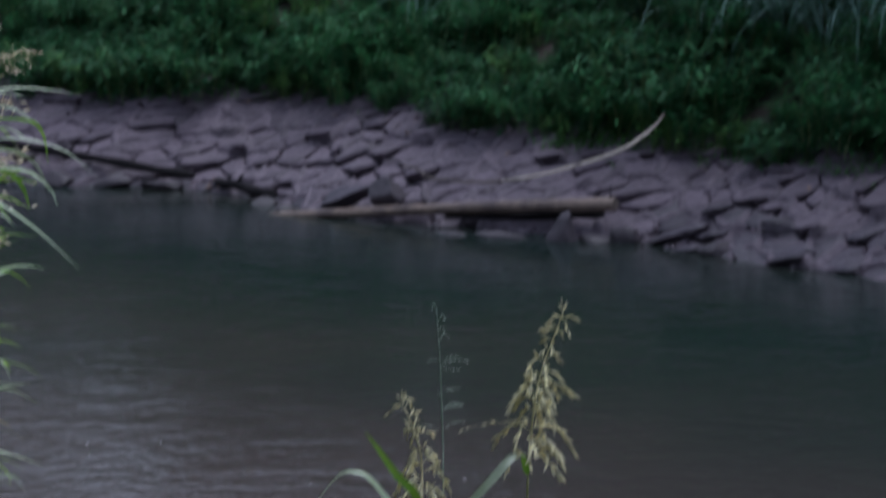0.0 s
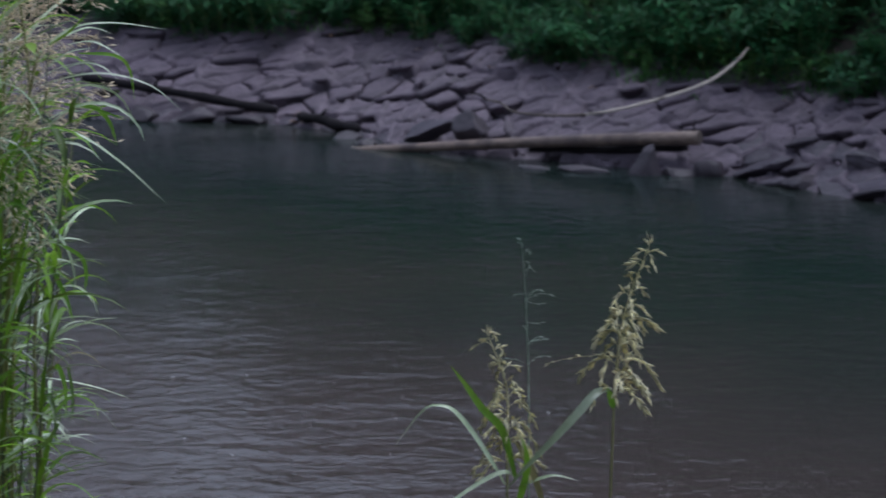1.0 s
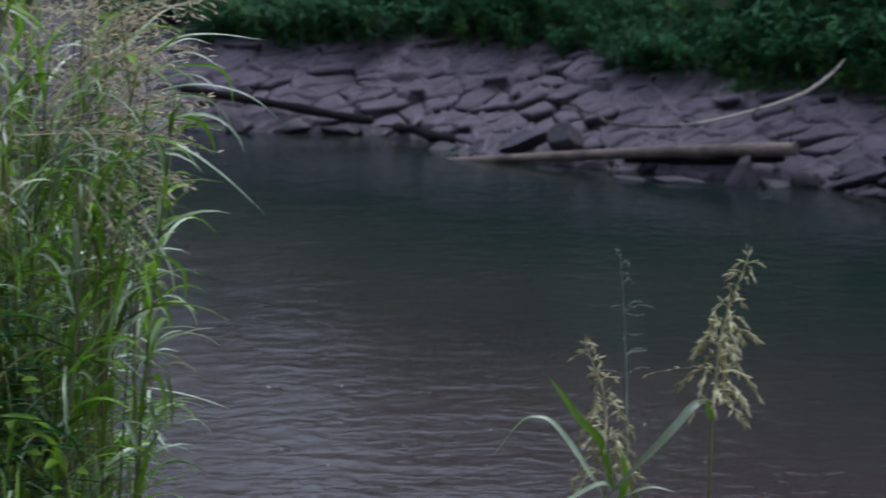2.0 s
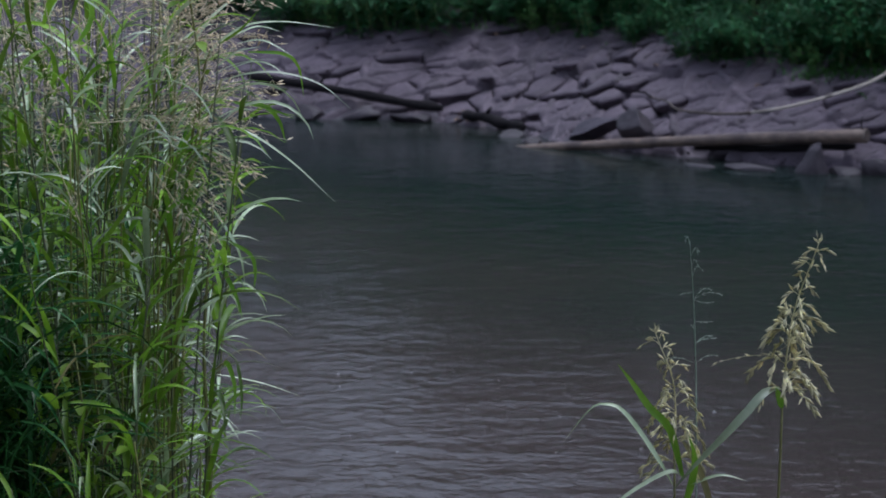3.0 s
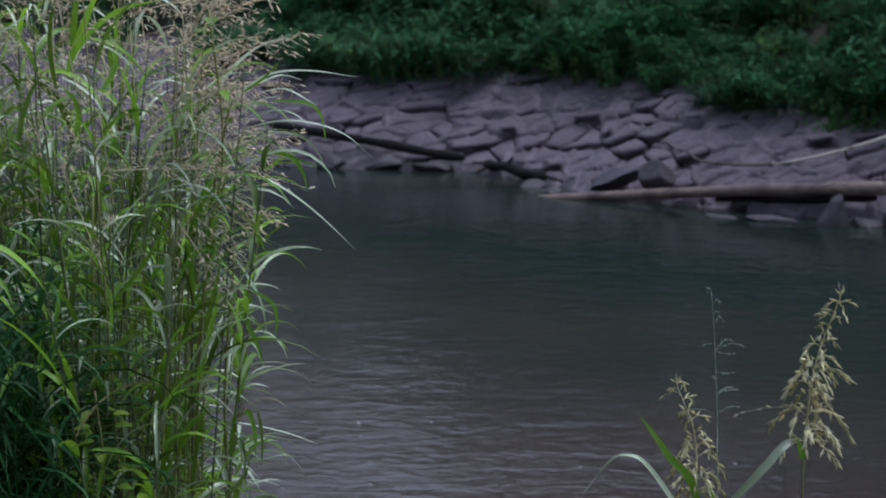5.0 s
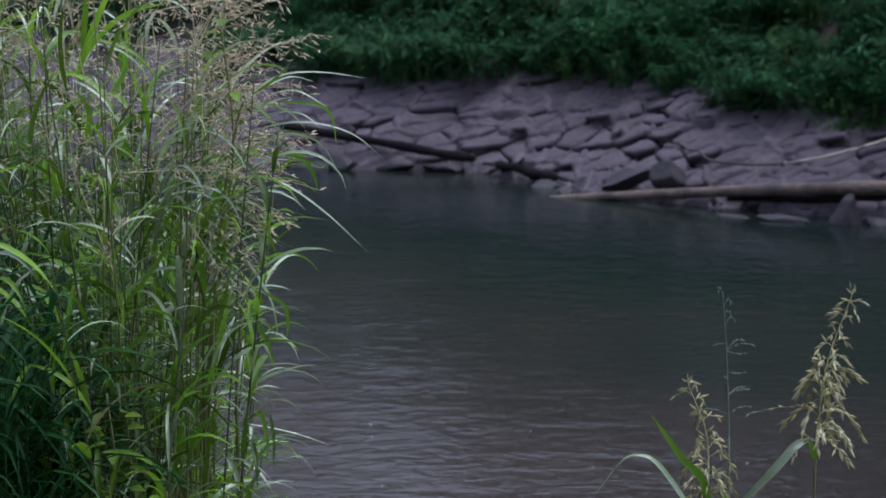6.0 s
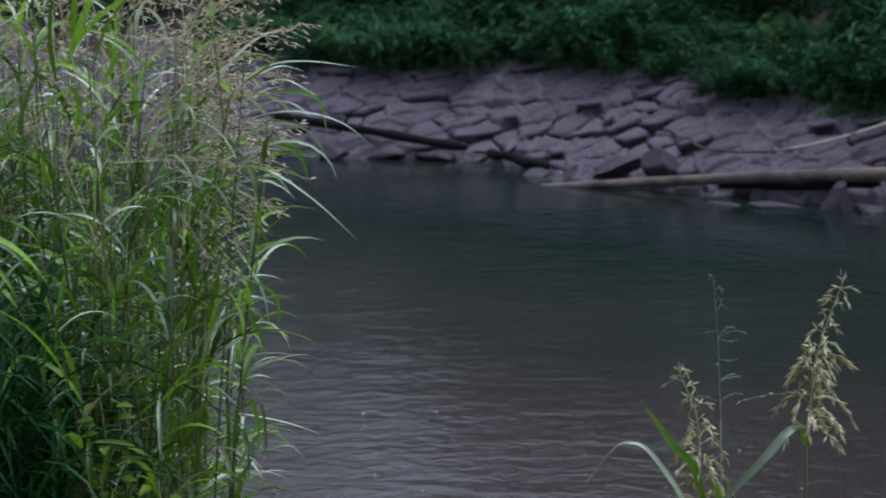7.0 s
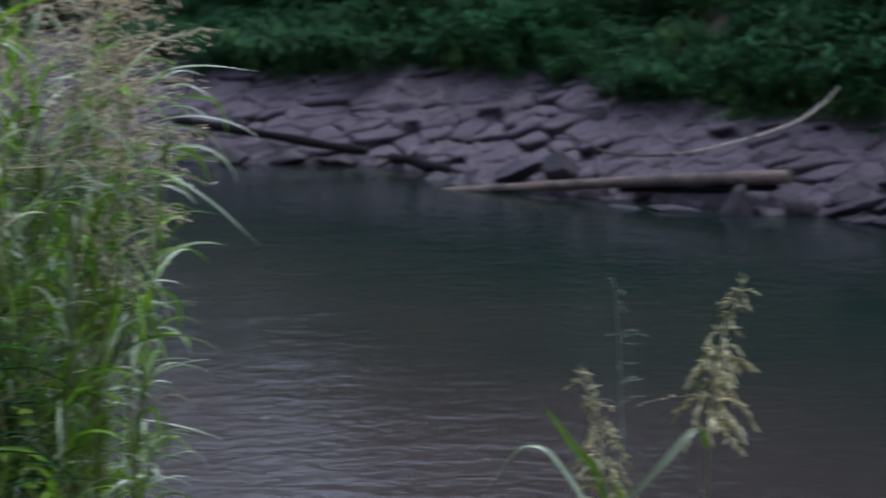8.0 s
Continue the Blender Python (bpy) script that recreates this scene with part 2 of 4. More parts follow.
def blade(base, heading, rise, length, width, droop, steps=8, fold=0.25, twist=0.0, base_width=0.45):
    """A grass blade: it leaves base towards heading at the angle rise and bends down by droop (radians in all)."""
    verts, faces = [], []
    p = Vector(base)
    for i in range(steps + 1):
        f = i / steps
        a = rise - droop * f ** 1.3
        d = Vector((math.cos(heading) * math.cos(a), math.sin(heading) * math.cos(a), math.sin(a)))
        side = Vector((-math.sin(heading), math.cos(heading), 0))
        nrm = side.cross(d).normalized() * -1
        t = twist * f
        side2 = side * math.cos(t) + nrm * math.sin(t)
        nrm2 = nrm * math.cos(t) - side * math.sin(t)
        w = width * 0.5 * min(1.0, base_width + f * 4 * (1 - base_width)) * max(0.02, 1 - max(0, (f - 0.35) / 0.65) ** 1.6)
        verts += [p - side2 * w + nrm2 * w * fold, p, p + side2 * w + nrm2 * w * fold]
        p = p + d * (length / steps)
    for i in range(steps):
        a = 3 * i
        faces += [(a, a + 1, a + 4, a + 3), (a + 1, a + 2, a + 5, a + 4)]
    return verts, faces


def put(verts, faces, more):
    """Adds vertices and faces to lists of them."""
    n = len(verts)
    verts.extend(more[0])
    faces.extend(tuple(i + n for i in f) for f in more[1])


def leaf(base, d, up, length, width):
    """A small pointed leaf with a fold along its middle."""
    d, side = d.normalized(), d.cross(up).normalized()
    n = side.cross(d)
    b = Vector(base)
    return ([b, b + d * length * 0.4 + side * width * 0.5 + n * width * 0.15, b + d * length * 0.45 - n * width * 0.05,
             b + d * length * 0.4 - side * width * 0.5 + n * width * 0.15, b + d * length - n * length * 0.12],
            [(0, 1, 2), (0, 2, 3), (1, 4, 2), (2, 4, 3)])


def broad_leaf(base, d, up, length, width):
    """A small broad leaf: a rounded, pointed outline folded along its midrib."""
    d, side = d.normalized(), d.cross(up).normalized()
    n = side.cross(d)
    b = Vector(base)
    rib = [b + d * length * q - n * length * 0.25 * q * q for q in (0, 0.25, 0.5, 0.75, 1.0)]
    verts = list(rib)
    for sign in (1, -1):
        verts += [rib[k] + side * sign * width * 0.5 * q + n * width * 0.12 * q for k, q in ((0, 0.45), (1, 1.0), (2, 0.9), (3, 0.5))]
    faces = []
    for o, flip in ((5, False), (9, True)):
        for f in ((0, o, o + 1, 1), (1, o + 1, o + 2, 2), (2, o + 2, o + 3, 3), (3, o + 3, 4)):
            faces.append(tuple(reversed(f)) if flip else f)
    return verts, faces


def grain_seed(base, d, length, width):
    """A spikelet: a small spindle."""
    d = d.normalized()
    side = d.cross(Vector((0.3, 0.5, 0.81))).normalized()
    up = d.cross(side)
    b = Vector(base)
    m = b + d * length * 0.45
    return ([b, m + side * width / 2, m + up * width / 2, m - side * width / 2, m - up * width / 2, b + d * length],
            [(0, 2, 1), (0, 3, 2), (0, 4, 3), (0, 1, 4), (5, 1, 2), (5, 2, 3), (5, 3, 4), (5, 4, 1)])


# ---------------------------------------------------------------- the lie of the land
# The far shore runs at 38 degrees to the picture: s goes along it, w goes inland from the waterline.
SHORE = Vector((0.0, 17.3, 0.0))
ALONG = Vector((math.cos(radians(38)), -math.sin(radians(38)), 0))
INLAND = Vector((math.sin(radians(38)), math.cos(radians(38)), 0))
PITCH = 0.55


SHORELINE = ((-12, 0.1), (-6, 0.1), (-4.4, 0.05), (-3.68, 0.17), (-3.4, 0.42), (-2.87, 0.62), (-2.07, 0.56), (-1.37, 0.30), (-0.5, 0.22),
             (0.1, 0.21), (0.8, 0.29), (1.26, 0.42), (1.8, 0.25), (2.49, 0.1), (3.14, 0.04), (4.5, 0), (12, 0))


def shore_bend(s):
    """How far the waterline lies inland at s: small bays and points."""
    for (a, x), (b, y) in zip(SHORELINE, SHORELINE[1:]):
        if a <= s <= b:
            f = (s - a) / (b - a)
            return x + (y - x) * f * f * (3 - 2 * f)
    return 0.0


def lie(w):
    """Height of the ground w metres inland of the far waterline."""
    # the rise from -18 to -24, behind the eye, is added to block sky
    keys = ((-400, 4.5), (-24, 3.8), (-18, 1.3), (-13, 0.85), (-11.2, 0.6), (-9.2, 0.0), (-8, -0.45), (-5, -0.8), (-2, -0.7), (-0.4, -0.24), (0, -0.05),
            (4.2, 2.25), (8, 2.7), (30, 3.2), (400, 6.0))
    for (a, za), (b, zb) in zip(keys, keys[1:]):
        if w <= b:
            return za + (zb - za) * (w - a) / (b - a)
    return keys[-1][1]


def place(s, w, lift=0.0):
    p = SHORE + ALONG * s + INLAND * w
    return Vector((p.x, p.y, lie(w - shore_bend(s) * max(0, min(1, (w + 6) / 4))) + lift))


def build_ground():
    ss = [-600, -250, -100, -50, -25, -14] + [-10 + 0.4 * i for i in range(51)] + [14, 25, 50, 100, 250, 600]
    ws = [-600, -200, -60, -30, -20, -16] + [-14 + 0.4 * i for i in range(34)] + [-0.3 + 0.2 * i for i in range(26)] + [5.5, 6.5, 8, 11, 16, 24, 50, 120, 300, 600]
    verts, faces = [], []
    for s in ss:
        for w in ws:
            p = place(s, w)
            if abs(s) < 20 and abs(w) < 20:
                p.z += (0.05 if not -0.6 < w < 2.2 else 0.01) * noise.noise(Vector((s * 1.3, w * 1.3, 0)))
            if -9.7 < s < 4.9 and -0.2 < w < 1.7:
                p.z -= 0.06
            verts.append(p)
    n = len(ws)
    for i in range(len(ss) - 1):
        for j in range(n - 1):
            faces.append((i * n + j, (i + 1) * n + j, (i + 1) * n + j + 1, i * n + j + 1))
    ob = link_mesh("ground", verts, faces, SOIL)
    tagged(ob, "brown river mud and soil banks sloping into the water", "ground", kind="structure")


def build_water():
    verts, faces = [], []
    for s in (-600, -40, 40, 600):
        for w in (-10.5, -5, 0.7):
            p = SHORE + ALONG * s + INLAND * w
            verts.append((p.x, p.y, 0))
    for i in range(3):
        for j in range(2):
            faces.append((i * 3 + j, (i + 1) * 3 + j, (i + 1) * 3 + j + 1, i * 3 + j + 1))
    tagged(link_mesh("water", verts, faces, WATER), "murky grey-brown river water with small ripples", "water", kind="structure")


build_ground()
build_water()


# ---------------------------------------------------------------- stones
def cells(seeds, box, reach=0.8):
    """The cell of each seed: the part of the box that lies nearest to it."""
    out = []
    for i, (x, y) in enumerate(seeds):
        poly = [(box[0], box[1]), (box[2], box[1]), (box[2], box[3]), (box[0], box[3])]
        for j, (u, v) in enumerate(seeds):
            if i == j or abs(u - x) > reach or abs(v - y) > reach:
                continue
            mx, my, nx, ny = (x + u) / 2, (y + v) / 2, u - x, v - y
            cut = []
            for k in range(len(poly)):
                a, b = poly[k], poly[(k + 1) % len(poly)]
                da = (a[0] - mx) * nx + (a[1] - my) * ny
                db = (b[0] - mx) * nx + (b[1] - my) * ny
                if da <= 0:
                    cut.append(a)
                if (da < 0 < db) or (db < 0 < da):
                    f = da / (da - db)
                    cut.append((a[0] + f * (b[0] - a[0]), a[1] + f * (b[1] - a[1])))
            poly = cut
            if len(poly) < 3:
                break
        out.append(poly)
    return out


SLOPE = math.hypot(1, PITCH)
LEAN = radians(20)
CELL = 1.05


def bank_axes(u, v):
    """Along and across the courses of stone, which climb the slope at LEAN to the shore."""
    return (u * math.cos(LEAN) + v * math.sin(LEAN)) / CELL, -u * math.sin(LEAN) + v * math.cos(LEAN)


def bank_warp(p, q):
    """Small wander of the joints."""
    a = Vector((p * CELL * 4.0, q * 4.0, 1.7))
    b = Vector((p * CELL * 13.0, q * 13.0, 4.1))
    return 0.036 * noise.noise(a) + 0.014 * noise.noise(b), 0.050 * noise.noise(a + Vector((9, 3, 5))) + 0.016 * noise.noise(b + Vector((2, 8, 1)))


def bank_stones():
    """Seeds of the stones with their front lift, whether the joint below them gapes, and whether they are drawn at all."""
    rnd = random.Random(17)
    seeds = []
    q = -2.4
    while q < 5.6:
        p = -6.4 + rnd.uniform(0, 0.2)
        while p < 4.6:
            a, b = p + rnd.uniform(-0.05, 0.05), q + rnd.uniform(-0.10, 0.10)
            u = a * CELL * math.cos(LEAN) - b * math.sin(LEAN)
            v = a * CELL * math.sin(LEAN) + b * math.cos(LEAN)
            if -6.6 < u < 4.4 and -0.35 < v < 2.1 and rnd.random() > 0.13:
                rough = u > 0.75
                gapes = rnd.random() < (0.54 if not rough else 0.34 if v > 0.55 else 0.62) + 0.7 * noise.noise(Vector((u * 1.1, v * 2.0, 31)))
                lift = rnd.uniform(0.025, 0.075) if gapes else rnd.uniform(0.0, 0.012)
                if rough:
                    lift *= 1.1
                seeds.append((a, b, u, v, lift, gapes, rnd.uniform(-0.10, 0.10), rnd.uniform(-0.012, 0.012)))
            p += rnd.uniform(0.13, 0.33)
        q += rnd.uniform(0.15, 0.205)
    return seeds


def stone_top(seed, p, q):
    """Height of a stone's top over the slope: it rises towards its lower front edge."""
    a, b, u, v, lift, gapes, roll, sink = seed
    f = max(0.0, min(1.5, (b + 0.10 - q) / 0.20))
    return sink + lift * f * f * 0.7 + roll * (p - a) + 0.013 * noise.noise(Vector((p * CELL * 5, q * 6, 3))) + 0.009 * noise.noise(Vector((p * CELL * 17, q * 21, 8)))


def bank_point(u, v, h):
    """A point h metres out of the sloping bank."""
    up = (INLAND + Vector((0, 0, PITCH))).normalized()
    return place(u, v / SLOPE + shore_bend(u), 0.035) + ALONG.cross(up).normalized() * h


def build_mud(seeds):
    """The mud that is smeared over the closed joints of the stone bank and has been washed out of the gaping ones."""
    sp = np.array([[a, b] for a, b, *rest in seeds])
    us = [-10 + 0.1 * i for i in range(36)] + [-6.4 + 0.0165 * i for i in range(667)]
    vs = [-0.40 + 0.0175 * j for j in range(120)]
    verts, faces = [], []
    a, d = Vector((-1.02, 18.08, 0)), Vector((2.105, -1.14, 0))
    for u in us:
        top = 1.38 + 0.32 * max(0.0, min(1.0, -0.2 - u))
        for j, v in enumerate(vs):
            p, q = bank_axes(u, v)
            wp, wq = bank_warp(p, q)
            dist = np.hypot(sp[:, 0] - p - wp, sp[:, 1] - q - wq)
            i, k = np.argsort(dist)[:2] if u > -6.5 else (0, 0)
            one, two = seeds[int(i)], seeds[int(k)]
            h = -0.02
            if u > -6.5:
                span = math.hypot(one[0] - two[0], one[1] - two[1]) + 1e-6
                edge = (dist[k] ** 2 - dist[i] ** 2) / (2 * span)
                h1, h2 = stone_top(one, p, q), stone_top(two, p, q)
                upper, lower = (one, two) if one[1] > two[1] else (two, one)
                level = abs(one[1] - two[1]) / span
                wear = noise.noise(Vector((p * CELL * 4.2, q * 4.2, 12)))
                hollow = 0.0
                if upper[5] and level > 0.4 and not (upper[3] < 0.12 and -1.3 < u < 0.95):
                    hollow = max(0.0, min(1.0, (level - 0.4) * 4)) * max(0.0, min(1.0, 0.5 + wear * 4.0))
                elif wear > 0.25:
                    hollow = 0.6
                near = max(0.0, min(1.0, 1.3 - edge / 0.045))
                blend = 0.5 + 0.5 * min(1.0, edge / 0.06)
                h = blend * h1 + (1 - blend) * h2 + 0.019 * near - 0.022 * (1 - near)
                h = h * (1 - hollow * near) + (-0.17) * hollow * near if near > 0 else h
            h += 0.010 * noise.noise(Vector((u * 9, v * 9, 2))) + 0.005 * noise.noise(Vector((u * 24, v * 24, 6)))
            rim = min(1.0, j / 4, max(0.0, (top - v) / 0.08))
            h -= 0.10 * (1 - rim)
            o = bank_point(u, v, h)
            f = max(0.0, min(1.0, (o.xy - a.xy).dot(d.xy) / d.xy.length_squared))
            o.z -= 0.07 * math.exp(-((o.xy - a.xy - d.xy * f).length / 0.07) ** 2)
            verts.append(o)
    n = len(vs)
    for i in range(len(us) - 1):
        for j in range(n - 1):
            k = i * n + j
            faces.append((k, k + n, k + n + 1, k + 1))
    tagged(link_mesh("mud_bank", verts, faces, MUD), "smooth purple-brown mud between the stones of the bank", "mud", kind="structure")


def build_revetment(seeds):
    root = empty("stone_revetment", Matrix.Identity(4), "sloping river bank of mud-covered purple-brown stones", "stone bank", kind="structure")
    for seed, poly in zip(seeds, cells([(a, b) for a, b, *rest in seeds], (-9, -4, 9, 8), 0.9)):
        a, b, u, v, lift, gapes, roll, sink = seed
        if len(poly) < 3 or v > (1.62 if u < -0.5 else 1.30) or (v < 0.14 and -1.3 < u < 0.95):
            continue
        ring = []
        for k in range(len(poly)):
            g, h = poly[k], poly[(k + 1) % len(poly)]
            n = max(1, int(math.hypot((g[0] - h[0]) * CELL, g[1] - h[1]) / 0.055))
            for m in range(n):
                p, q = g[0] + (h[0] - g[0]) * m / n, g[1] + (h[1] - g[1]) * m / n
                wp, wq = bank_warp(p, q)
                ring.append((p - wp, q - wq))
        if len(ring) < 5 or max(abs(q - b) for p, q in ring) > 0.5:
            continue
        origin = bank_point(u, v, 0)
        verts, faces, n = [], [], len(ring)
        for inset, drop in ((0.03, -0.17), (0.006, -0.026), (0.007, -0.010), (0.020, 0.0), (0.065, 0.003), (0.12, 0.004)):
            for p, q in ring:
                dp, dq = (p - a) * CELL, q - b
                r = math.hypot(dp, dq) + 1e-6
                front = max(0.0, -dq / r) if gapes else 0.0
                k = max(0.12, 1 - (inset + (0.10 * front if drop < -0.1 else 0.035 * front if drop < -0.03 else 0.0)) / r)
                x, y = a + (p - a) * k, b + (q - b) * k
                z = stone_top(seed, x, y) + drop
                cu, cv = x * CELL * math.cos(LEAN) - y * math.sin(LEAN), x * CELL * math.sin(LEAN) + y * math.cos(LEAN)
                verts.append(bank_point(cu, cv, z) - origin)
        verts.append(bank_point(u, v, stone_top(seed, a, b) + 0.004) - origin)
        for lev in range(5):
            for k in range(n):
                j = (k + 1) % n
                faces.append((lev * n + k, lev * n + j, (lev + 1) * n + j, (lev + 1) * n + k))
        for k in range(n):
            faces.append((5 * n + k, 5 * n + (k + 1) % n, 6 * n))
        ob = link_mesh("stone", verts, faces, STONE_WET if v < (0.48 if u > 1.1 else 0.10) else STONE, root)
        ob.data.polygons.foreach_set("use_smooth", [i >= n for i in range(len(faces))])
        ob.matrix_world = Matrix.Translation(origin)


def rock_shape(rnd, sx, sy, sz, cuts=9, rough=0.04, taper=0.0):
    """An angular rock: a ball with flat cuts, drawn in towards its top by taper."""
    bm = bmesh.new()
    bmesh.ops.create_icosphere(bm, subdivisions=3, radius=1)
    planes = []
    for i in range(cuts):
        d = Vector((rnd.gauss(0, 1), rnd.gauss(0, 1), rnd.gauss(0, 1))).normalized()
        planes.append((d, rnd.uniform(0.45, 0.8)))
    for v in bm.verts:
        for d, h in planes:
            over = v.co.dot(d) - h
            if over > 0:
                v.co -= d * over * 0.95
        v.co *= 1 + rough * noise.noise(v.co * 3.1 + Vector((sx * 90, sy * 70, 0)))
        thin = 1 - taper * max(0.0, v.co.z + 0.4)
        v.co = Vector((v.co.x * sx * thin, v.co.y * sy * thin, v.co.z * sz))
    return bm


def build_rocks():
    rnd = random.Random(5)
    # x, y, z, size along, inland, up, lean, turn, label
    rows = [
        (0.745, 16.95, 0.06, 0.17, 0.10, 0.22, 12, -20, "pointed grey rock at the water's edge before the pole"),
        (1.45, 16.80, 0.06, 0.24, 0.15, 0.075, -26, -38, "tilted wet stone slab beside the end of the pole"),
        (1.12, 16.95, 0.03, 0.15, 0.12, 0.11, 6, -30, "wet stone under the end of the pole"),
        (0.95, 16.95, 0.00, 0.20, 0.12, 0.05, 3, -30, "low wet stone at the waterline"),
        (0.33, 17.12, 0.00, 0.20, 0.10, 0.035, 0, -30, "low wet stone barely above the water"),
        (0.05, 17.25, -0.01, 0.16, 0.08, 0.035, 0, -30, "low wet stone barely above the water"),
        (1.90, 16.12, -0.01, 0.30, 0.18, 0.08, 10, -45, "broad wet slab at the waterline"),
        (1.68, 16.40, 0.01, 0.18, 0.14, 0.07, -8, -40, "wet purple-brown stone at the waterline"),
        (2.30, 15.80, -0.02, 0.24, 0.16, 0.08, 5, -38, "wet purple-brown stone at the waterline"),
        (-0.37, 17.97, 0.16, 0.165, 0.13, 0.125, 14, -30, "dark angular boulder set among the bank stones"),
        (-0.67, 18.22, 0.12, 0.27, 0.14, 0.085, -14, -38, "dark slab leaning among the bank stones"),
        (-2.05, 19.60, 0.02, 0.20, 0.11, 0.06, 3, -30, "pale wet stone under the dark shade bar"),
        (-2.45, 19.72, 0.02, 0.18, 0.10, 0.07, -5, -30, "pale wet stone under the dark shade bar"),
        (-2.80, 19.75, 0.03, 0.16, 0.12, 0.10, 0, -30, "dark wet stone at the waterline"),
        (-1.25, 18.75, 0.00, 0.14, 0.10, 0.05, 0, -30, "small wet stone at the waterline"),
        (-1.12, 18.45, 0.00, 0.13, 0.09, 0.04, 0, -30, "small wet stone at the waterline"),
        (1.70, 16.87, 0.22, 0.13, 0.10, 0.045, -14, -42, "flat muddy slab propped on its neighbours"),
        (2.07, 16.33, 0.17, 0.22, 0.15, 0.06, 18, -40, "broad muddy slab tilted towards the water"),
        (2.02, 16.06, 0.05, 0.24, 0.10, 0.07, -8, -44, "long wet slab with a dark undercut edge"),
    ]
    for x, y, z, sx, sy, sz, lean, turn, label in rows:
        ob = part("shore_rock", rock_shape(rnd, sx, sy, sz, taper=0.65 if "pointed" in label else 0.0), STONE_WET if "muddy" in label or "slab" in label else STONE_LOOSE)
        ob.matrix_world = Matrix.Translation((x, y, z)) @ pose(0, 0, 0, rnd.uniform(-6, 6), lean, turn)
        tagged(ob, label, "rock", "rocks along the far waterline")


build_rocks()


def build_rubble():
    """Small broken stones on the mud, more of them towards the downstream end."""
    rnd = random.Random(44)
    v, f = [], []
    for i in range(260):
        s = rnd.uniform(0.2, 3.8) if i % 3 else rnd.uniform(-6, 0.5)
        w = rnd.uniform(0.03, 1.05)
        o = place(s, w + shore_bend(s), 0.028)
        bm = bmesh.new()
        bmesh.ops.create_icosphere(bm, subdivisions=1, radius=1)
        size = Vector((rnd.uniform(0.5, 1.3), rnd.uniform(0.5, 1.1), rnd.uniform(0.35, 0.8))) * rnd.uniform(0.012, 0.036)
        turn = pose(0, 0, 0, rnd.uniform(-40, 40), rnd.uniform(-40, 40), rnd.uniform(0, 360))
        for p in bm.verts:
            p.co = turn @ Vector([c * k * rnd.uniform(0.7, 1.2) for c, k in zip(p.co, size)])
        put(v, f, ([o + p.co for p in bm.verts], [tuple(p.index for p in q.verts) for q in bm.faces]))
        bm.free()
    tagged(link_mesh("rubble", v, f, RUBBLE, smooth=False), "small dark broken stones scattered over the muddy bank", "stones", kind="stuff")


build_rubble()


# ---------------------------------------------------------------- pole, branch, shade bars
def build_pole():
    a, b = Vector((-1.20, 18.24, -0.024)), Vector((1.068, 17.01, 0.225))
    root = empty("pole", Matrix.Translation((a + b) / 2), "long weathered brown wooden pole lying on the stones into the water", "pole")
    d = b - a
    pts, rad = [], []
    for i in range(25):
        f = i / 24
        pts.append(a + d * f + Vector((0, 0, 0.012 * math.sin(f * 3.1) - (a.z + b.z) / 2)) - Vector(((a.x + b.x) / 2, (a.y + b.y) / 2, 0)))
        rad.append(0.028 + 0.017 * f + 0.0012 * math.sin(f * 21))
    link_mesh("shaft", *tube(pts, rad, 14), POLE, root)
    e = pts[-1]
    link_mesh("cut_end", *tube([e + d.normalized() * 0.0, e + d.normalized() * 0.004], [0.0445, 0.042], 14), BARE, root, "brown sawn end", smooth=False)
    twig = link_mesh("peg", *tube([e + Vector((-0.03, 0, 0.03)), e + Vector((-0.035, 0, 0.075)), e + Vector((-0.028, 0, 0.12))], [0.006, 0.005, 0.003], 6), SHADE_AND_BARK, root, "thin dark peg")
    return root, twig


build_pole()


def smooth_path(keys, n):
    """Points along a smooth curve through keys."""
    k = [Vector(p) for p in keys]
    k = [k[0] * 2 - k[1]] + k + [k[-1] * 2 - k[-2]]
    out = []
    for i in range(n + 1):
        f = i / n * (len(k) - 3)
        j = min(int(f), len(k) - 4)
        t = f - j
        p0, p1, p2, p3 = k[j:j + 4]
        out.append(0.5 * (2 * p1 + (p2 - p0) * t + (2 * p0 - 5 * p1 + 4 * p2 - p3) * t * t + (3 * p1 - p0 - 3 * p2 + p3) * t ** 3))
    return out


def build_branch():
    keys = [(-0.307, 17.94, 0.367), (-0.183, 17.74, 0.359), (-0.089, 17.55, 0.323), (0.243, 17.34, 0.326), (0.600, 17.28, 0.381), (1.074, 17.35, 0.512), (1.296, 17.45, 0.636), (1.41, 17.55, 0.743)]
    pts = smooth_path(keys, 40)
    rad = [0.005 + 0.0065 * min(1, i / 30) - (0.008 * max(0, (i - 34) / 6)) for i in range(41)]
    root = empty("bent_branch", Matrix.Translation(pts[0]), "long pale bare branch curving over the stone bank", "branch")
    o = pts[0]
    link_mesh("limb", *tube([p - o for p in pts[19:]], rad[19:], 9), BRANCH, root)
    # the shade on the branch's lower half is put into a darker brown
    link_mesh("shaded_end", *tube([p - o for p in pts[:20]], [r * 1.15 for r in rad[:20]], 9), BARE, root, "brown end still in its bark")
    link_mesh("side_twig", *tube([pts[1] - o, pts[1] - o + Vector((-0.05, 0.05, 0.03)), pts[1] - o + Vector((-0.13, 0.08, 0.03))], [0.009, 0.007, 0.004], 6), SHADE_AND_BARK, root, "short dark twig")


build_branch()


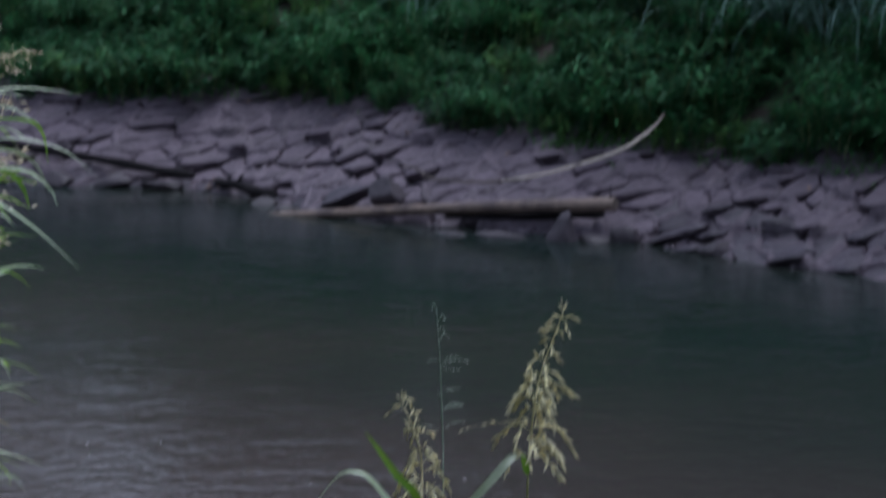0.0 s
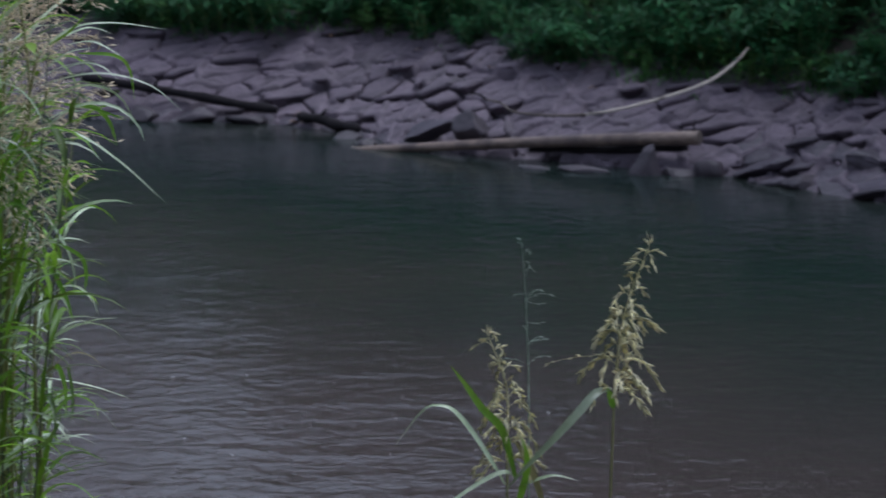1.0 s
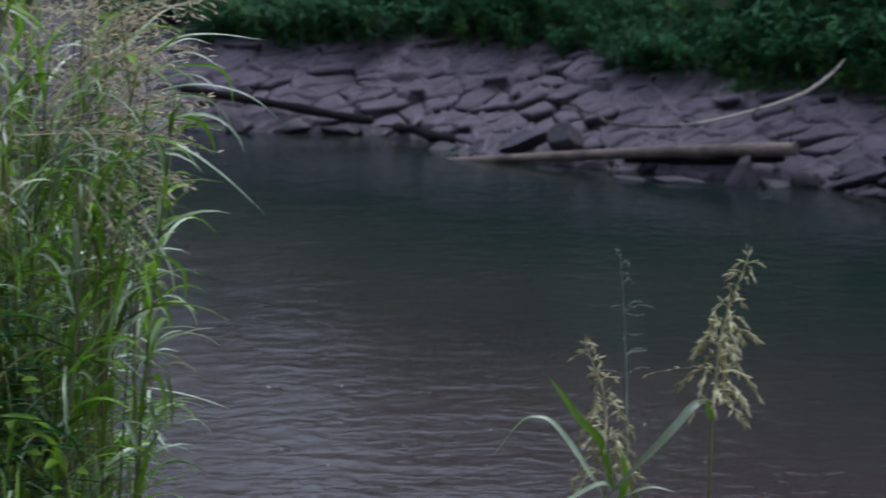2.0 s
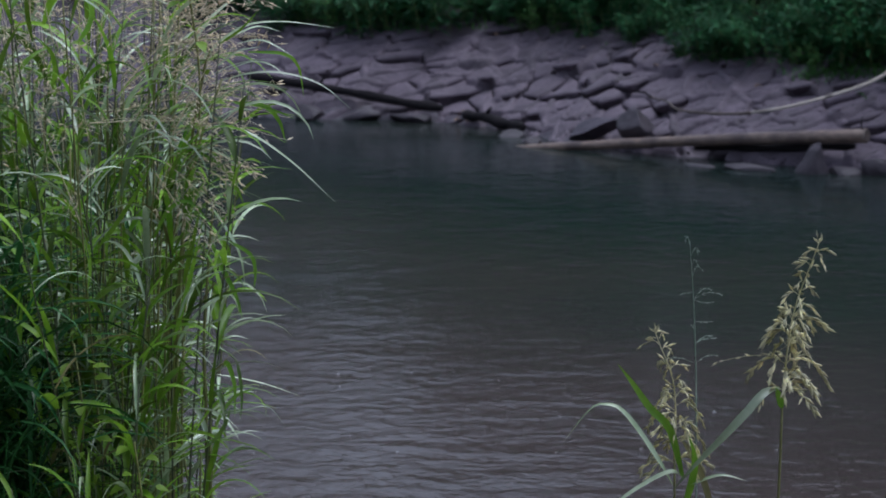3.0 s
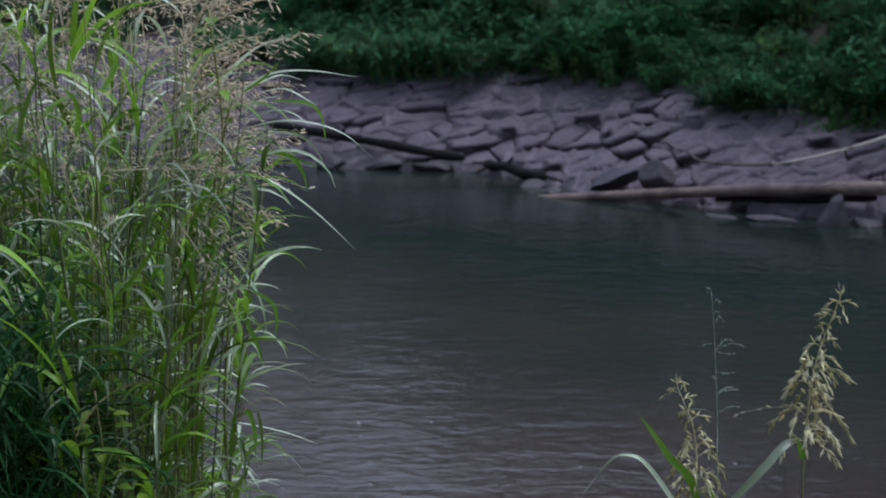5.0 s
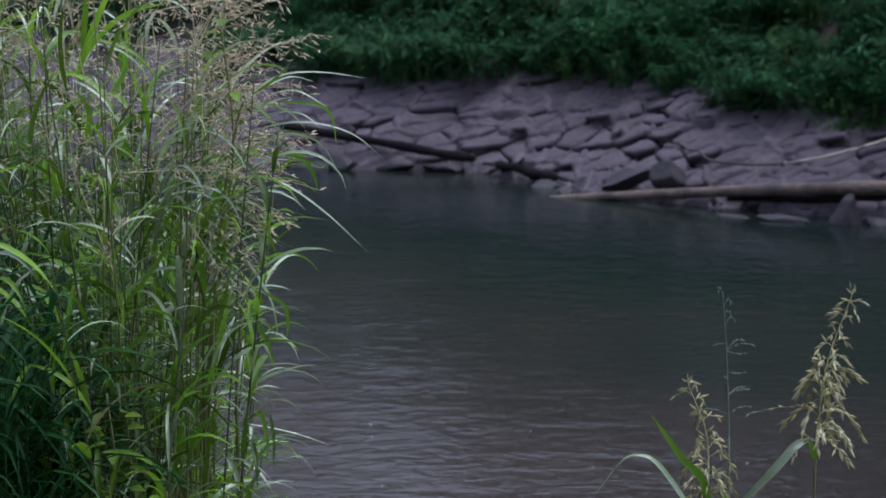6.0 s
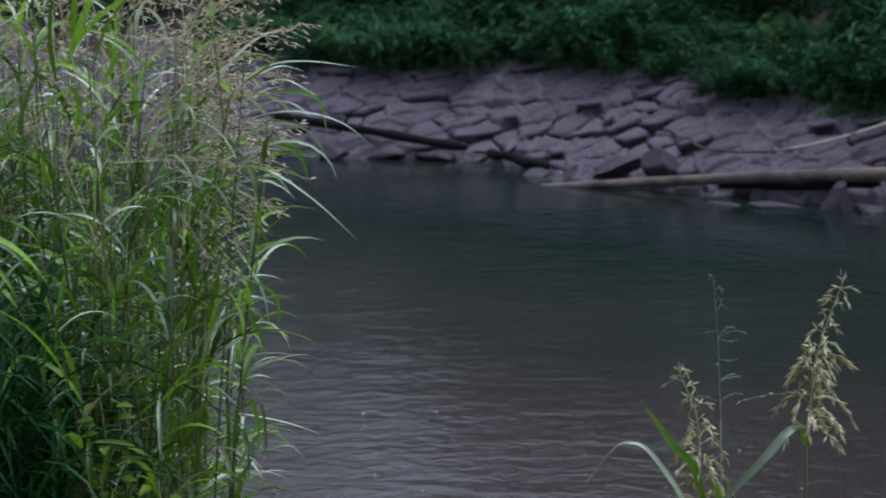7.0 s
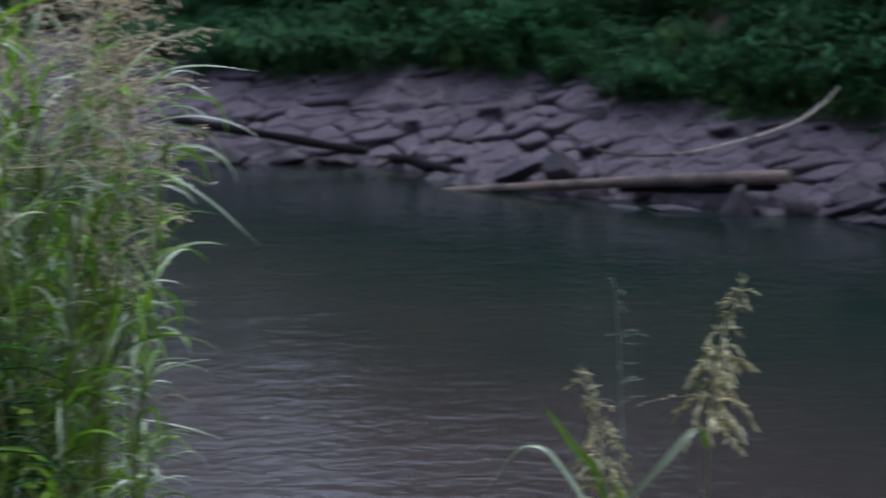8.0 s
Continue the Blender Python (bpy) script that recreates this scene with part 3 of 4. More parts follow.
def build_shade_bar(a, b, r, label):
    a, b = Vector(a), Vector(b)
    n = 16
    root = empty("sunken_log", Matrix.Translation(a), label, "log", "logs along the waterline")
    pts, rad = [], []
    for i in range(n + 1):
        f = i / n
        wob = Vector((0, 0, 0.018 * noise.noise(Vector((f * 3, a.x, 0)))))
        pts.append((b - a) * f + wob)
        rad.append(r * (1 + 0.4 * noise.noise(Vector((f * 7, 1, a.y)))) * (0.7 if i in (0, n) else 1))
    link_mesh("trunk", *tube(pts, rad, 10), SHADE_AND_BARK, root)
    k = 6
    link_mesh("snag", *tube([pts[k], pts[k] + Vector((0.02, -0.03, 0.05)), pts[k] + Vector((0.05, -0.05, 0.08))], [0.014, 0.010, 0.005], 6), SHADE_AND_BARK, root)


# dark bars drawn for the shade under the bank's overhanging lower edge
build_shade_bar((-3.35, 20.15, 0.285), (-1.83, 19.55, 0.10), 0.034, "long dark bar standing in for shade at the foot of the stones")
# added bar in place of the pole's shadow on the shore
build_shade_bar((0.0, 17.655, 0.066), (1.00, 17.115, 0.150), 0.030, "dark bar standing in for the shadow under the pole")
build_shade_bar((-1.66, 19.38, 0.085), (-1.20, 18.90, 0.045), 0.038, "short dark bar standing in for shade at the foot of the stones")


# ---------------------------------------------------------------- weeds on the far bank
def weed_clump(rnd, shoots, height, spread, leaf_len, light):
    root = empty("weed_clump", Matrix.Identity(4), "", "weed")
    sv, sf, lv, lf = [], [], [], []
    for i in range(shoots):
        r, a = spread * math.sqrt(rnd.random()), rnd.uniform(0, 2 * math.pi)
        base = Vector((r * math.cos(a), r * math.sin(a), -0.05))
        lean = Vector((math.cos(a), math.sin(a), 0)) * rnd.uniform(0.1, 0.45) + Vector((rnd.uniform(-0.2, 0.2), rnd.uniform(-0.2, 0.2), 0))
        h = height * rnd.uniform(0.6, 1.15)
        pts = [base, base + Vector((0, 0, h * 0.5)) + lean * h * 0.35, base + Vector((0, 0, h * 0.9)) + lean * h]
        put(sv, sf, tube(pts, [0.004, 0.003, 0.0015], 3, False))
        for k in range(24):
            f = rnd.uniform(0.06, 1.0)
            p = pts[0].lerp(pts[1], f * 2) if f < 0.5 else pts[1].lerp(pts[2], f * 2 - 1)
            b = rnd.uniform(0, 2 * math.pi)
            d = Vector((math.cos(b), math.sin(b), rnd.uniform(-0.35, 0.65)))
            put(lv, lf, leaf(p, d, Vector((0, 0, 1)), leaf_len * rnd.uniform(0.5, 1.5), leaf_len * rnd.uniform(0.18, 0.34)))
    tagged(link_mesh("stem_mass", sv, sf, WEED_STEM, root), kind="stuff")
    tagged(link_mesh("foliage", lv, lf, WEED_LIGHT if light else WEED, root, smooth=False), kind="stuff")
    return root


def build_weeds():
    rnd = random.Random(21)
    kinds = []
    for i in range(8):
        light = i >= 6
        k = weed_clump(rnd, 42 if not light else 36, 0.36 if not light else 0.27, 0.27, 0.088 if not light else 0.066, light)
        tagged(k, "low yellow-green weeds trailing over the stones" if light else "dense dark green leafy weeds on the river bank", "weed", "weeds on the far bank")
        kinds.append(k)
    spots = []
    s = -6.2
    while s < 4.2:
        spots.append((s + rnd.uniform(-0.1, 0.1), 1.09 + 0.15 * max(0.0, min(1.0, -0.4 - s)) + shore_bend(s) + rnd.uniform(-0.06, 0.10), rnd.random() < (0.85 if -0.2 < s < 1.5 else 0.15)))
        s += 0.25
    for row in range(8):
        w = 1.33 + row * 0.33
        s = -9.6 + rnd.uniform(0, 0.2)
        while s < 4.2:
            if row == 0 and s < -0.6 and rnd.random() < 0.3:
                s += 0.4
                continue
            spots.append((s + rnd.uniform(-0.1, 0.1), w + shore_bend(s) + rnd.uniform(-0.12, 0.12), rnd.random() < ((0.5 if row > 1 else 0.15) if -0.8 < s < 0.7 else 0.08)))
            s += 0.7 if s < -6.4 else 0.31 if s < -0.8 else 0.385
    used = set()
    for s, w, light in spots:
        if math.hypot((s - 1.42) / 0.30, (w - 1.80) / 0.20) < 1:
            continue  # a bare patch of brown soil
        i = rnd.randrange(6, 8) if light else rnd.randrange(6)
        m = Matrix.Translation(place(s, w)) @ pose(0, 0, 0, rnd.uniform(-12, 12), rnd.uniform(-12, 12), rnd.uniform(0, 360))
        k = rnd.uniform(0.75, 1.15) * (0.8 if w < 1.15 else 1.0) * (1.0 + (0.5 if w > 1.5 else 0.25) * noise.noise(Vector((s * 1.1, w * 1.6, 5))))
        if i in used:
            ob = copy_thing(kinds[i], m)
        else:
            ob = kinds[i]
            ob.matrix_world = m
            used.add(i)
        ob.scale = (k, k, k * rnd.uniform(0.8, 1.15))


build_weeds()


def build_fringe():
    """Short young grass along the lower edge of the weeds."""
    rnd = random.Random(61)
    v, f = [], []
    for i in range(700):
        s = rnd.uniform(-6, 3.6) if i < 520 else rnd.uniform(0.0, 1.5)
        if noise.noise(Vector((s * 1.7, 3, 0))) < -0.12:
            continue
        w = 0.95 + 0.20 * max(0.0, min(1.0, -0.4 - s)) + rnd.gauss(0, 0.07)
        o = place(s, w + shore_bend(s), 0.03)
        for k in range(5):
            put(v, f, blade(o + Vector((rnd.gauss(0, 0.03), rnd.gauss(0, 0.03), 0)), rnd.uniform(0, 6.28), rnd.uniform(0.5, 1.4), rnd.uniform(0.05, 0.14), rnd.uniform(0.005, 0.010), rnd.uniform(0.6, 2.0), 4))
    tagged(link_mesh("grass_fringe", v, f, WEED_LIGHT), "sparse young yellow-green grass creeping over the top stones", "grass", kind="stuff")


build_fringe()


def tussock(rnd, blades, length):
    root = empty("grass_tussock", Matrix.Identity(4), "tussock of long pale drooping grass blades", "grass", "grass tussocks on the bank top")
    for i in range(blades):
        a = rnd.uniform(0, 2 * math.pi)
        r = rnd.uniform(0, 0.08)
        link_mesh("blade", *blade((r * math.cos(a), r * math.sin(a), 0), a, rnd.uniform(0.8, 1.45), length * rnd.uniform(0.6, 1.1), rnd.uniform(0.008, 0.015), rnd.uniform(2.0, 2.9), 10), PALE_BLADE, root)
    return root


def build_tussocks():
    rnd = random.Random(8)
    one, two = tussock(rnd, 30, 1.25), tussock(rnd, 24, 1.05)
    rows = [(0.40, 2.38, 1), (0.72, 2.42, 0), (0.98, 2.50, 1), (1.62, 2.40, 1), (1.95, 2.35, 0), (2.2, 2.45, 1), (-2.3, 2.6, 0), (1.3, 2.5, 0)]
    first = set()
    for s, w, k in rows:
        m = Matrix.Translation(place(s, w, 0.0)) @ pose(0, 0, 0, 0, 0, rnd.uniform(0, 360))
        src = (two, one)[k]
        if k in first:
            copy_thing(src, m)
        else:
            src.matrix_world = m
            first.add(k)


build_tussocks()


def tree(rnd, height, spread, label, group, size=1.0):
    root = empty("tree", Matrix.Identity(4), label, "tree", group)
    tv, tf, lv, lf, limbs = [], [], [], [], []
    top = Vector((rnd.uniform(-0.3, 0.3), rnd.uniform(-0.3, 0.3), height * 0.75))
    put(tv, tf, tube([(0, 0, -0.2), (0.03, 0.05, height * 0.2), top * 0.6, top], [0.16, 0.13, 0.09, 0.03], 8))
    for i in range(12):
        f = rnd.uniform(0.05, 0.95)
        p = top * f
        a = i * 2.4
        q = p + Vector((math.cos(a), math.sin(a), rnd.uniform(0.1, 0.7))) * spread * rnd.uniform(0.5, 0.95) * (1.2 - f * 0.6)
        limbs.append(tube([p, p.lerp(q, 0.5) + Vector((0, 0, 0.08)), q], [0.06, 0.04, 0.012], 5))
        for c in range(7):
            o = p.lerp(q, rnd.uniform(0.45, 1.1)) + Vector((rnd.gauss(0, 0.3), rnd.gauss(0, 0.3), rnd.gauss(0, 0.25)))
            for k in range(44):
                d = Vector((rnd.gauss(0, 1), rnd.gauss(0, 1), rnd.gauss(0, 0.7)))
                put(lv, lf, leaf(o + d * 0.24 * size, d + Vector((0, 0, -0.3)), Vector((0.1, 0.2, 1)), rnd.uniform(0.12, 0.2) * size, 0.07 * size))
    trunk = link_mesh("trunk", tv, tf, TRUNK, root)
    for limb in limbs:
        link_mesh("limb", *limb, TRUNK, trunk)
    link_mesh("crown", lv, lf, TREE_LEAF, root, smooth=False)
    return root


def build_trees():
    rnd = random.Random(3)
    far = ("dense dark green leafy tree, out of view, on top of the far bank", "trees on the far bank")
    kinds = [tree(rnd, 3.2, 1.4, *far), tree(rnd, 5.0, 1.9, *far), tree(rnd, 7.5, 3.0, "tall dark green leafy tree, unseen, added on the near bank to block sky light", "trees on the near embankment", 2.0)]
    # far rows stand out of view, set to shade the bank and shape reflections
    rows = [(0.6, 4.2, 0), (1.5, 4.0, 0), (-6.3, 5.8, 0, 0.72), (-5.6, 6.0, 0, 0.82), (-4.9, 6.8, 0, 0.9), (-4.1, 7.3, 0), (-3.3, 7.2, 0), (-2.5, 7.4, 0), (-1.7, 7.3, 0), (-0.8, 7.0, 0), (0.3, 6.8, 0), (1.6, 6.1, 0), (3.0, 5.8, 0), (5.6, 6.0, 0), (-4.8, 8.8, 1), (-4.3, 8.4, 1), (-2.7, 8.0, 1), (-1.0, 8.4, 1), (1.0, 6.6, 0), (2.3, 5.6, 0), (3.8, 5.7, 0), (0.9, 7.8, 1), (2.7, 8.0, 1), (2.5, 4.0, 1), (3.5, 3.95, 1), (1.6, 4.7, 1), (4.5, 4.0, 1), (7.0, 7.4, 1), (-14.5, 8.5, 1), (-17.0, 8.0, 1), (-6.9, 5.9, 0, 0.66), (-7.5, 6.1, 0, 0.60), (-8.2, 6.0, 0, 0.56), (-8.9, 6.2, 0, 0.52), (-10.2, 6.1, 0, 0.52), (-12.4, 6.4, 0, 0.5),
            # unseen trees added behind and left of the eye to shade the near reeds
            (1.0, -16.0, 2), (3.6, -15.2, 2), (5.5, -18.5, 2), (8.2, -19.5, 2), (11.0, -19.0, 2), (13.8, -19.8, 2), (16.8, -19.0, 2), (20.0, -19.5, 2)]
    first = set()
    for s, w, k, *size in rows:
        m = Matrix.Translation(place(s, w)) @ pose(0, 0, 0, 0, 0, rnd.uniform(0, 360))
        ob = kinds[k]
        if k in first:
            ob = copy_thing(ob, m)
        else:
            ob.matrix_world = m
            first.add(k)
        if size:
            ob.scale = (size[0] * 1.3, size[0] * 1.3, size[0])
            tagged(ob, "low dark green shrub, unseen, added to narrow the sky in the water", "shrub", "shrubs on the far bank")


build_trees()


# ---------------------------------------------------------------- the stand of tall grass on the near bank
def airy_panicle(rnd, base, d, length):
    """A loose, open seed head: thin wavy branches with slender spikelets hanging apart from one another."""
    v, f = [], []
    d = d.normalized()
    pts = [base + d * length * q + Vector((0, 0, -0.10 * length * q * q)) for q in (0, 0.35, 0.7, 1.0)]
    put(v, f, tube(pts, [0.0011, 0.0009, 0.0006, 0.0004], 4, False))
    for i in range(15):
        q = 0.02 + 0.96 * i / 14
        p = along_axis(pts, q)
        a = i * 2.4 + rnd.uniform(-0.5, 0.5)
        reach = length * (0.62 - 0.42 * q) * rnd.uniform(0.6, 1.25)
        out = Vector((math.cos(a), math.sin(a), 0)) * 0.8 + d * 0.6
        keys = [p, p + out * reach * 0.5 + Vector((0, 0, 0.05 * reach)), p + out * reach + Vector((0, 0, -0.30 * reach))]
        c = smooth_path(keys, 6)
        put(v, f, tube(c, [0.00035] * 7, 3, False))
        n = 2 + int(reach / 0.042)
        for k in range(n):
            o = along_axis(c, min(1.0, 0.30 + 0.72 * (k + rnd.random()) / n))
            twig = Vector((rnd.gauss(0, 1), rnd.gauss(0, 1), rnd.gauss(-0.3, 0.8))) * 0.008
            put(v, f, tube([o, o + twig], [0.0003, 0.0002], 3, False))
            put(v, f, grain_seed(o + twig, out.normalized() * 0.7 + Vector((0.1 + rnd.gauss(0, 0.8), rnd.gauss(0, 0.6), -0.35 + rnd.gauss(0, 0.6))), rnd.uniform(0.013, 0.021), rnd.uniform(0.0030, 0.0044)))
    return v, f


def stalk_axis(height, lean, heading, n=9):
    pts = []
    for i in range(n + 1):
        q = i / n
        off = lean * q ** 1.8
        pts.append(Vector((math.cos(heading) * off, math.sin(heading) * off, height * q)))
    return pts


def along_axis(pts, q):
    x = q * (len(pts) - 1)
    i = min(int(x), len(pts) - 2)
    return pts[i].lerp(pts[i + 1], x - i)


def reed(rnd, height, head, leaves, low_pale=0.22):
    root = empty("reed", Matrix.Identity(4), "tall green reed grass with arching blades" + (" and tan seed head" if head else ""), "grass", "stand of tall grass on the near bank")
    axis = stalk_axis(height, rnd.uniform(0.02, 0.2), rnd.uniform(0, 6.28))
    link_mesh("stem", *tube(axis, [0.0029 - 0.0018 * i / 9 for i in range(10)], 5), STEM if rnd.random() < 0.3 else STEM_DARK, root)
    turn = rnd.uniform(0, 6.28)
    for i in range(leaves):
        q = 0.12 + 0.86 * (i / leaves) ** 0.75 + rnd.uniform(-0.03, 0.03)
        a = turn + i * math.pi + rnd.uniform(-0.8, 0.8)
        dry = rnd.random() < (0.24 if q < 0.4 else 0.03)
        pale = not dry and rnd.random() < (0.36 if q > 0.5 else low_pale)
        if pale or dry:
            shape = rnd.uniform(0.6, 1.3), rnd.uniform(0.12, 0.24), rnd.uniform(0.006, 0.012), rnd.uniform(1.4, 2.8)
        elif q > 0.5:
            shape = rnd.uniform(0.7, 1.4), rnd.uniform(0.09, 0.20), rnd.uniform(0.009, 0.015), rnd.uniform(0.6, 2.6)
        else:
            shape = rnd.uniform(0.75, 1.45), rnd.uniform(0.10, 0.26), rnd.uniform(0.008, 0.014), rnd.uniform(0.3, 2.0)
        v, f = blade(along_axis(axis, q), a, *shape, 9, rnd.uniform(0.2, 0.7), rnd.uniform(-1.3, 1.3))
        link_mesh("leaf", v, f, REED_DRY if dry else REED_SHEEN if pale else REED, root, "dry straw-yellow blade" if dry else "green blade with pale sky sheen in its colour" if pale else "")
    if head:
        d = axis[-1] - axis[-2]
        d.x *= 2.0
        d.y *= 2.0
        v, f = airy_panicle(rnd, axis[-1], d + Vector((0, 0, 0.02)), head * rnd.uniform(0.85, 1.15))
        link_mesh("seed_head", v, f, SEED, root, "loose tan seed head", smooth=False)
    return root


def near_height(x, y):
    r = Vector((x, y, 0)) - SHORE
    return lie(r.dot(INLAND) - shore_bend(r.dot(ALONG)))


def build_reeds():
    rnd = random.Random(19)
    leafy = [reed(rnd, rnd.uniform(1.4, 1.95), 0.24 if i == 0 else 0, rnd.randrange(16, 21)) for i in range(15)]
    medium = [reed(rnd, rnd.uniform(1.38, 1.66), 0, rnd.randrange(14, 18), 0.42) for i in range(10)]
    seedy = [reed(rnd, rnd.uniform(1.45, 1.86), 0.32, rnd.randrange(6, 9)) for i in range(9)]
    short = [reed(rnd, rnd.uniform(0.95, 1.3), 0, rnd.randrange(11, 15), 0.38) for i in range(6)]
    used = set()

    def stand(kind, x, y, lean, size=1.0):
        m = Matrix.Translation((x, y, near_height(x, y) - 0.03)) @ pose(0, 0, 0, rnd.uniform(-7, 7), lean * 1.7, 0) @ pose(0, 0, 0, 0, 0, rnd.uniform(0, 360))
        if kind in used:
            kind = copy_thing(kind, m)
        else:
            kind.matrix_world = m
            used.add(kind)
        g = rnd.uniform(0.85, 1.1) * size
        kind.scale = (g, g, g)

    for i in range(210):
        y = rnd.uniform(4.6, 6.0)
        off = 0.05 + rnd.random() * 0.87
        if off > 0.33 and y < 5.0:
            y += 0.5
        stand(rnd.choice(leafy if off > 0.16 else medium), -0.186 * y - off, y, rnd.uniform(-5, 3))
    for i in range(32):
        y = rnd.uniform(4.5, 5.6)
        stand(rnd.choice(seedy), -0.186 * y - 0.03 - 0.36 * rnd.random(), y, rnd.uniform(-4, 1.5))
    for i in range(16):
        y = rnd.uniform(4.6, 5.6)
        stand(rnd.choice(medium), -0.186 * y - 0.06 - 0.28 * rnd.random(), y, rnd.uniform(-4, 1.5))
    # a lower front row, leafy to the ground
    for i in range(26):
        y = rnd.uniform(4.45, 4.8)
        stand(rnd.choice(short), -0.186 * y - 0.13 - 0.19 * rnd.random(), y, rnd.uniform(-4, 0))

    for i in range(20):
        y = rnd.uniform(4.45, 4.9)
        stand(rnd.choice(short), -0.186 * y - 0.13 - 0.12 * rnd.random(), y, rnd.uniform(-2, 1))

    # young shoots before the stand
    for i in range(18):
        y = rnd.uniform(4.2, 4.5)
        stand(rnd.choice(short), -0.186 * y - 0.10 - 0.18 * rnd.random(), y, rnd.uniform(-3, 1), 0.72)


build_reeds()


def build_thicket():
    """The inner stand, too thick to tell one reed from another."""
    rnd = random.Random(23)
    v, f = [], []
    for i in range(380):
        if i % 2:
            y = rnd.uniform(5.5, 7.0)
            x = -0.205 * y - 0.12 - rnd.random() * 0.6
        else:
            y = rnd.uniform(4.7, 6.2)
            x = -0.186 * y - 0.40 - rnd.random() * 0.7
        if i % 5 == 0:
            y = rnd.uniform(4.4, 4.6)
            x = -0.186 * y - 0.37 - rnd.random() * 0.24
        o = Vector((x, y, near_height(x, y) - 0.03))
        axis = [o + p for p in stalk_axis(rnd.uniform(0.85, 1.15) if i % 5 == 0 else rnd.uniform(0.9, 1.4), rnd.uniform(0.02, 0.22), rnd.uniform(0, 6.28))]
        put(v, f, tube(axis, [0.0034 - 0.0020 * k / 9 for k in range(10)], 4, False))
        for k in range(30):
            put(v, f, blade(along_axis(axis, 0.03 + 0.95 * k / 30), rnd.uniform(0, 6.28), rnd.uniform(0.7, 1.4), rnd.uniform(0.20, 0.42), rnd.uniform(0.006, 0.013), rnd.uniform(1.2, 2.6), 6, rnd.uniform(0.2, 0.6), rnd.uniform(-1, 1)))
    # the dark blade colour carries the shade of the inner stand
    tagged(link_mesh("reed_thicket", v, f, REED_SHADED), "dense inner stand of tall reed grass, shade put in its dark green", "grass", kind="stuff")


def build_bank_grass():
    rnd = random.Random(29)
    v, f = [], []
    for i in range(5200):
        s, w = rnd.uniform(4.0, 14.5), rnd.uniform(-15.5, -9.5)
        o = place(s, w, -0.02)
        if math.hypot(o.x, o.y) < 0.5:
            continue
        put(v, f, blade(o, rnd.uniform(0, 6.28), rnd.uniform(0.9, 1.45), rnd.uniform(0.12, 0.34), rnd.uniform(0.004, 0.009), rnd.uniform(0.6, 1.8), 4))
    tagged(link_mesh("bank_grass", v, f, REED_SHADED), "short green grass covering the near bank", "grass", kind="stuff")


def nodding_reed(rnd, x, y, tip, nod, size):
    """A reed of the stand's edge whose ripe seed head nods over the water."""
    foot = Vector((x, y, near_height(x, y) - 0.03))
    root = empty("reed", Matrix.Translation(foot), "thin reed with a ripe tan seed head nodding over the water", "grass", "stand of tall grass on the near bank")
    top = Vector((tip[0], y - 0.02, tip[1])) - foot
    axis = smooth_path([(0, 0, 0), top * 0.4 + Vector((-0.02, 0, 0.05)), top * 0.8 + Vector((-0.012, 0, 0.03)), top], 18)
    link_mesh("stem", *tube(axis, [0.0030 - 0.0018 * i / 18 for i in range(19)], 5), STEM, root)
    for i in range(7):
        q = rnd.uniform(0.35, 0.92)
        v, f = blade(along_axis(axis, q), rnd.uniform(-1.5, 1.5), rnd.uniform(0.9, 1.3), rnd.uniform(0.16, 0.32), rnd.uniform(0.007, 0.013), rnd.uniform(1.2, 2.2), 8, 0.4, rnd.uniform(-0.8, 0.8))
        link_mesh("leaf", v, f, REED_SHEEN if i % 2 else REED, root, "green blade with pale sky sheen in its colour" if i % 2 else "")
    v, f = airy_panicle(rnd, axis[-1], Vector((math.cos(nod), rnd.uniform(-0.3, 0.3), math.sin(nod))), size)
    link_mesh("seed_head", v, f, SEED, root, "loose tan seed head", smooth=False)


def build_nodding():
    rnd = random.Random(52)
    for i in range(20):
        y = rnd.uniform(4.6, 5.3)
        x = (-0.935 - 0.16 * rnd.random()) * y / 4.7
        z = 1.72 + 0.38 * (i + rnd.random()) / 20
        nodding_reed(rnd, x, y, (x + rnd.uniform(0.0, 0.08), z), rnd.uniform(-0.1, 1.2), rnd.uniform(0.17, 0.24))
    # the lowest hang out over the water
    for i in range(4):
        nodding_reed(rnd, -1.0 + 0.025 * i, 4.6 + 0.04 * i, (-0.94 + 0.012 * i, 1.75 + 0.012 * i), -0.9 + 0.2 * i, rnd.uniform(0.10, 0.14))


build_thicket()
build_bank_grass()
build_nodding()


def edge_reed(foot, stem, label, greens, rows):
    """A reed of the stand's edge whose long blades arch over the water: rows of a width and places (x, z) along the blade."""
    y = 4.7
    base = Vector((foot, y, near_height(foot, y) - 0.02))
    root = empty("reed", Matrix.Translation(base), label, "grass", "stand of tall grass on the near bank")
    axis = smooth_path([(0, 0, 0)] + [Vector((x, y, z)) - base for x, z in stem], 20)
    link_mesh("stem", *tube(axis, [0.0042 - 0.0024 * i / 20 for i in range(21)], 6), STEM, root)
    for i, (width, *keys) in enumerate(rows):
        n, green = len(keys), i in greens
        hero_leaf(root, base, [(x, y - 0.05 * k / n * (1 if i % 2 else -1), z) for k, (x, z) in enumerate(keys)], width * 0.85,
                  REED_BRIGHT if green else REED_SHEEN, 0.3, "" if green else "green blade with pale sky sheen in its colour", (0, -1, 0.45) if green else (0.1, -0.45, 1))


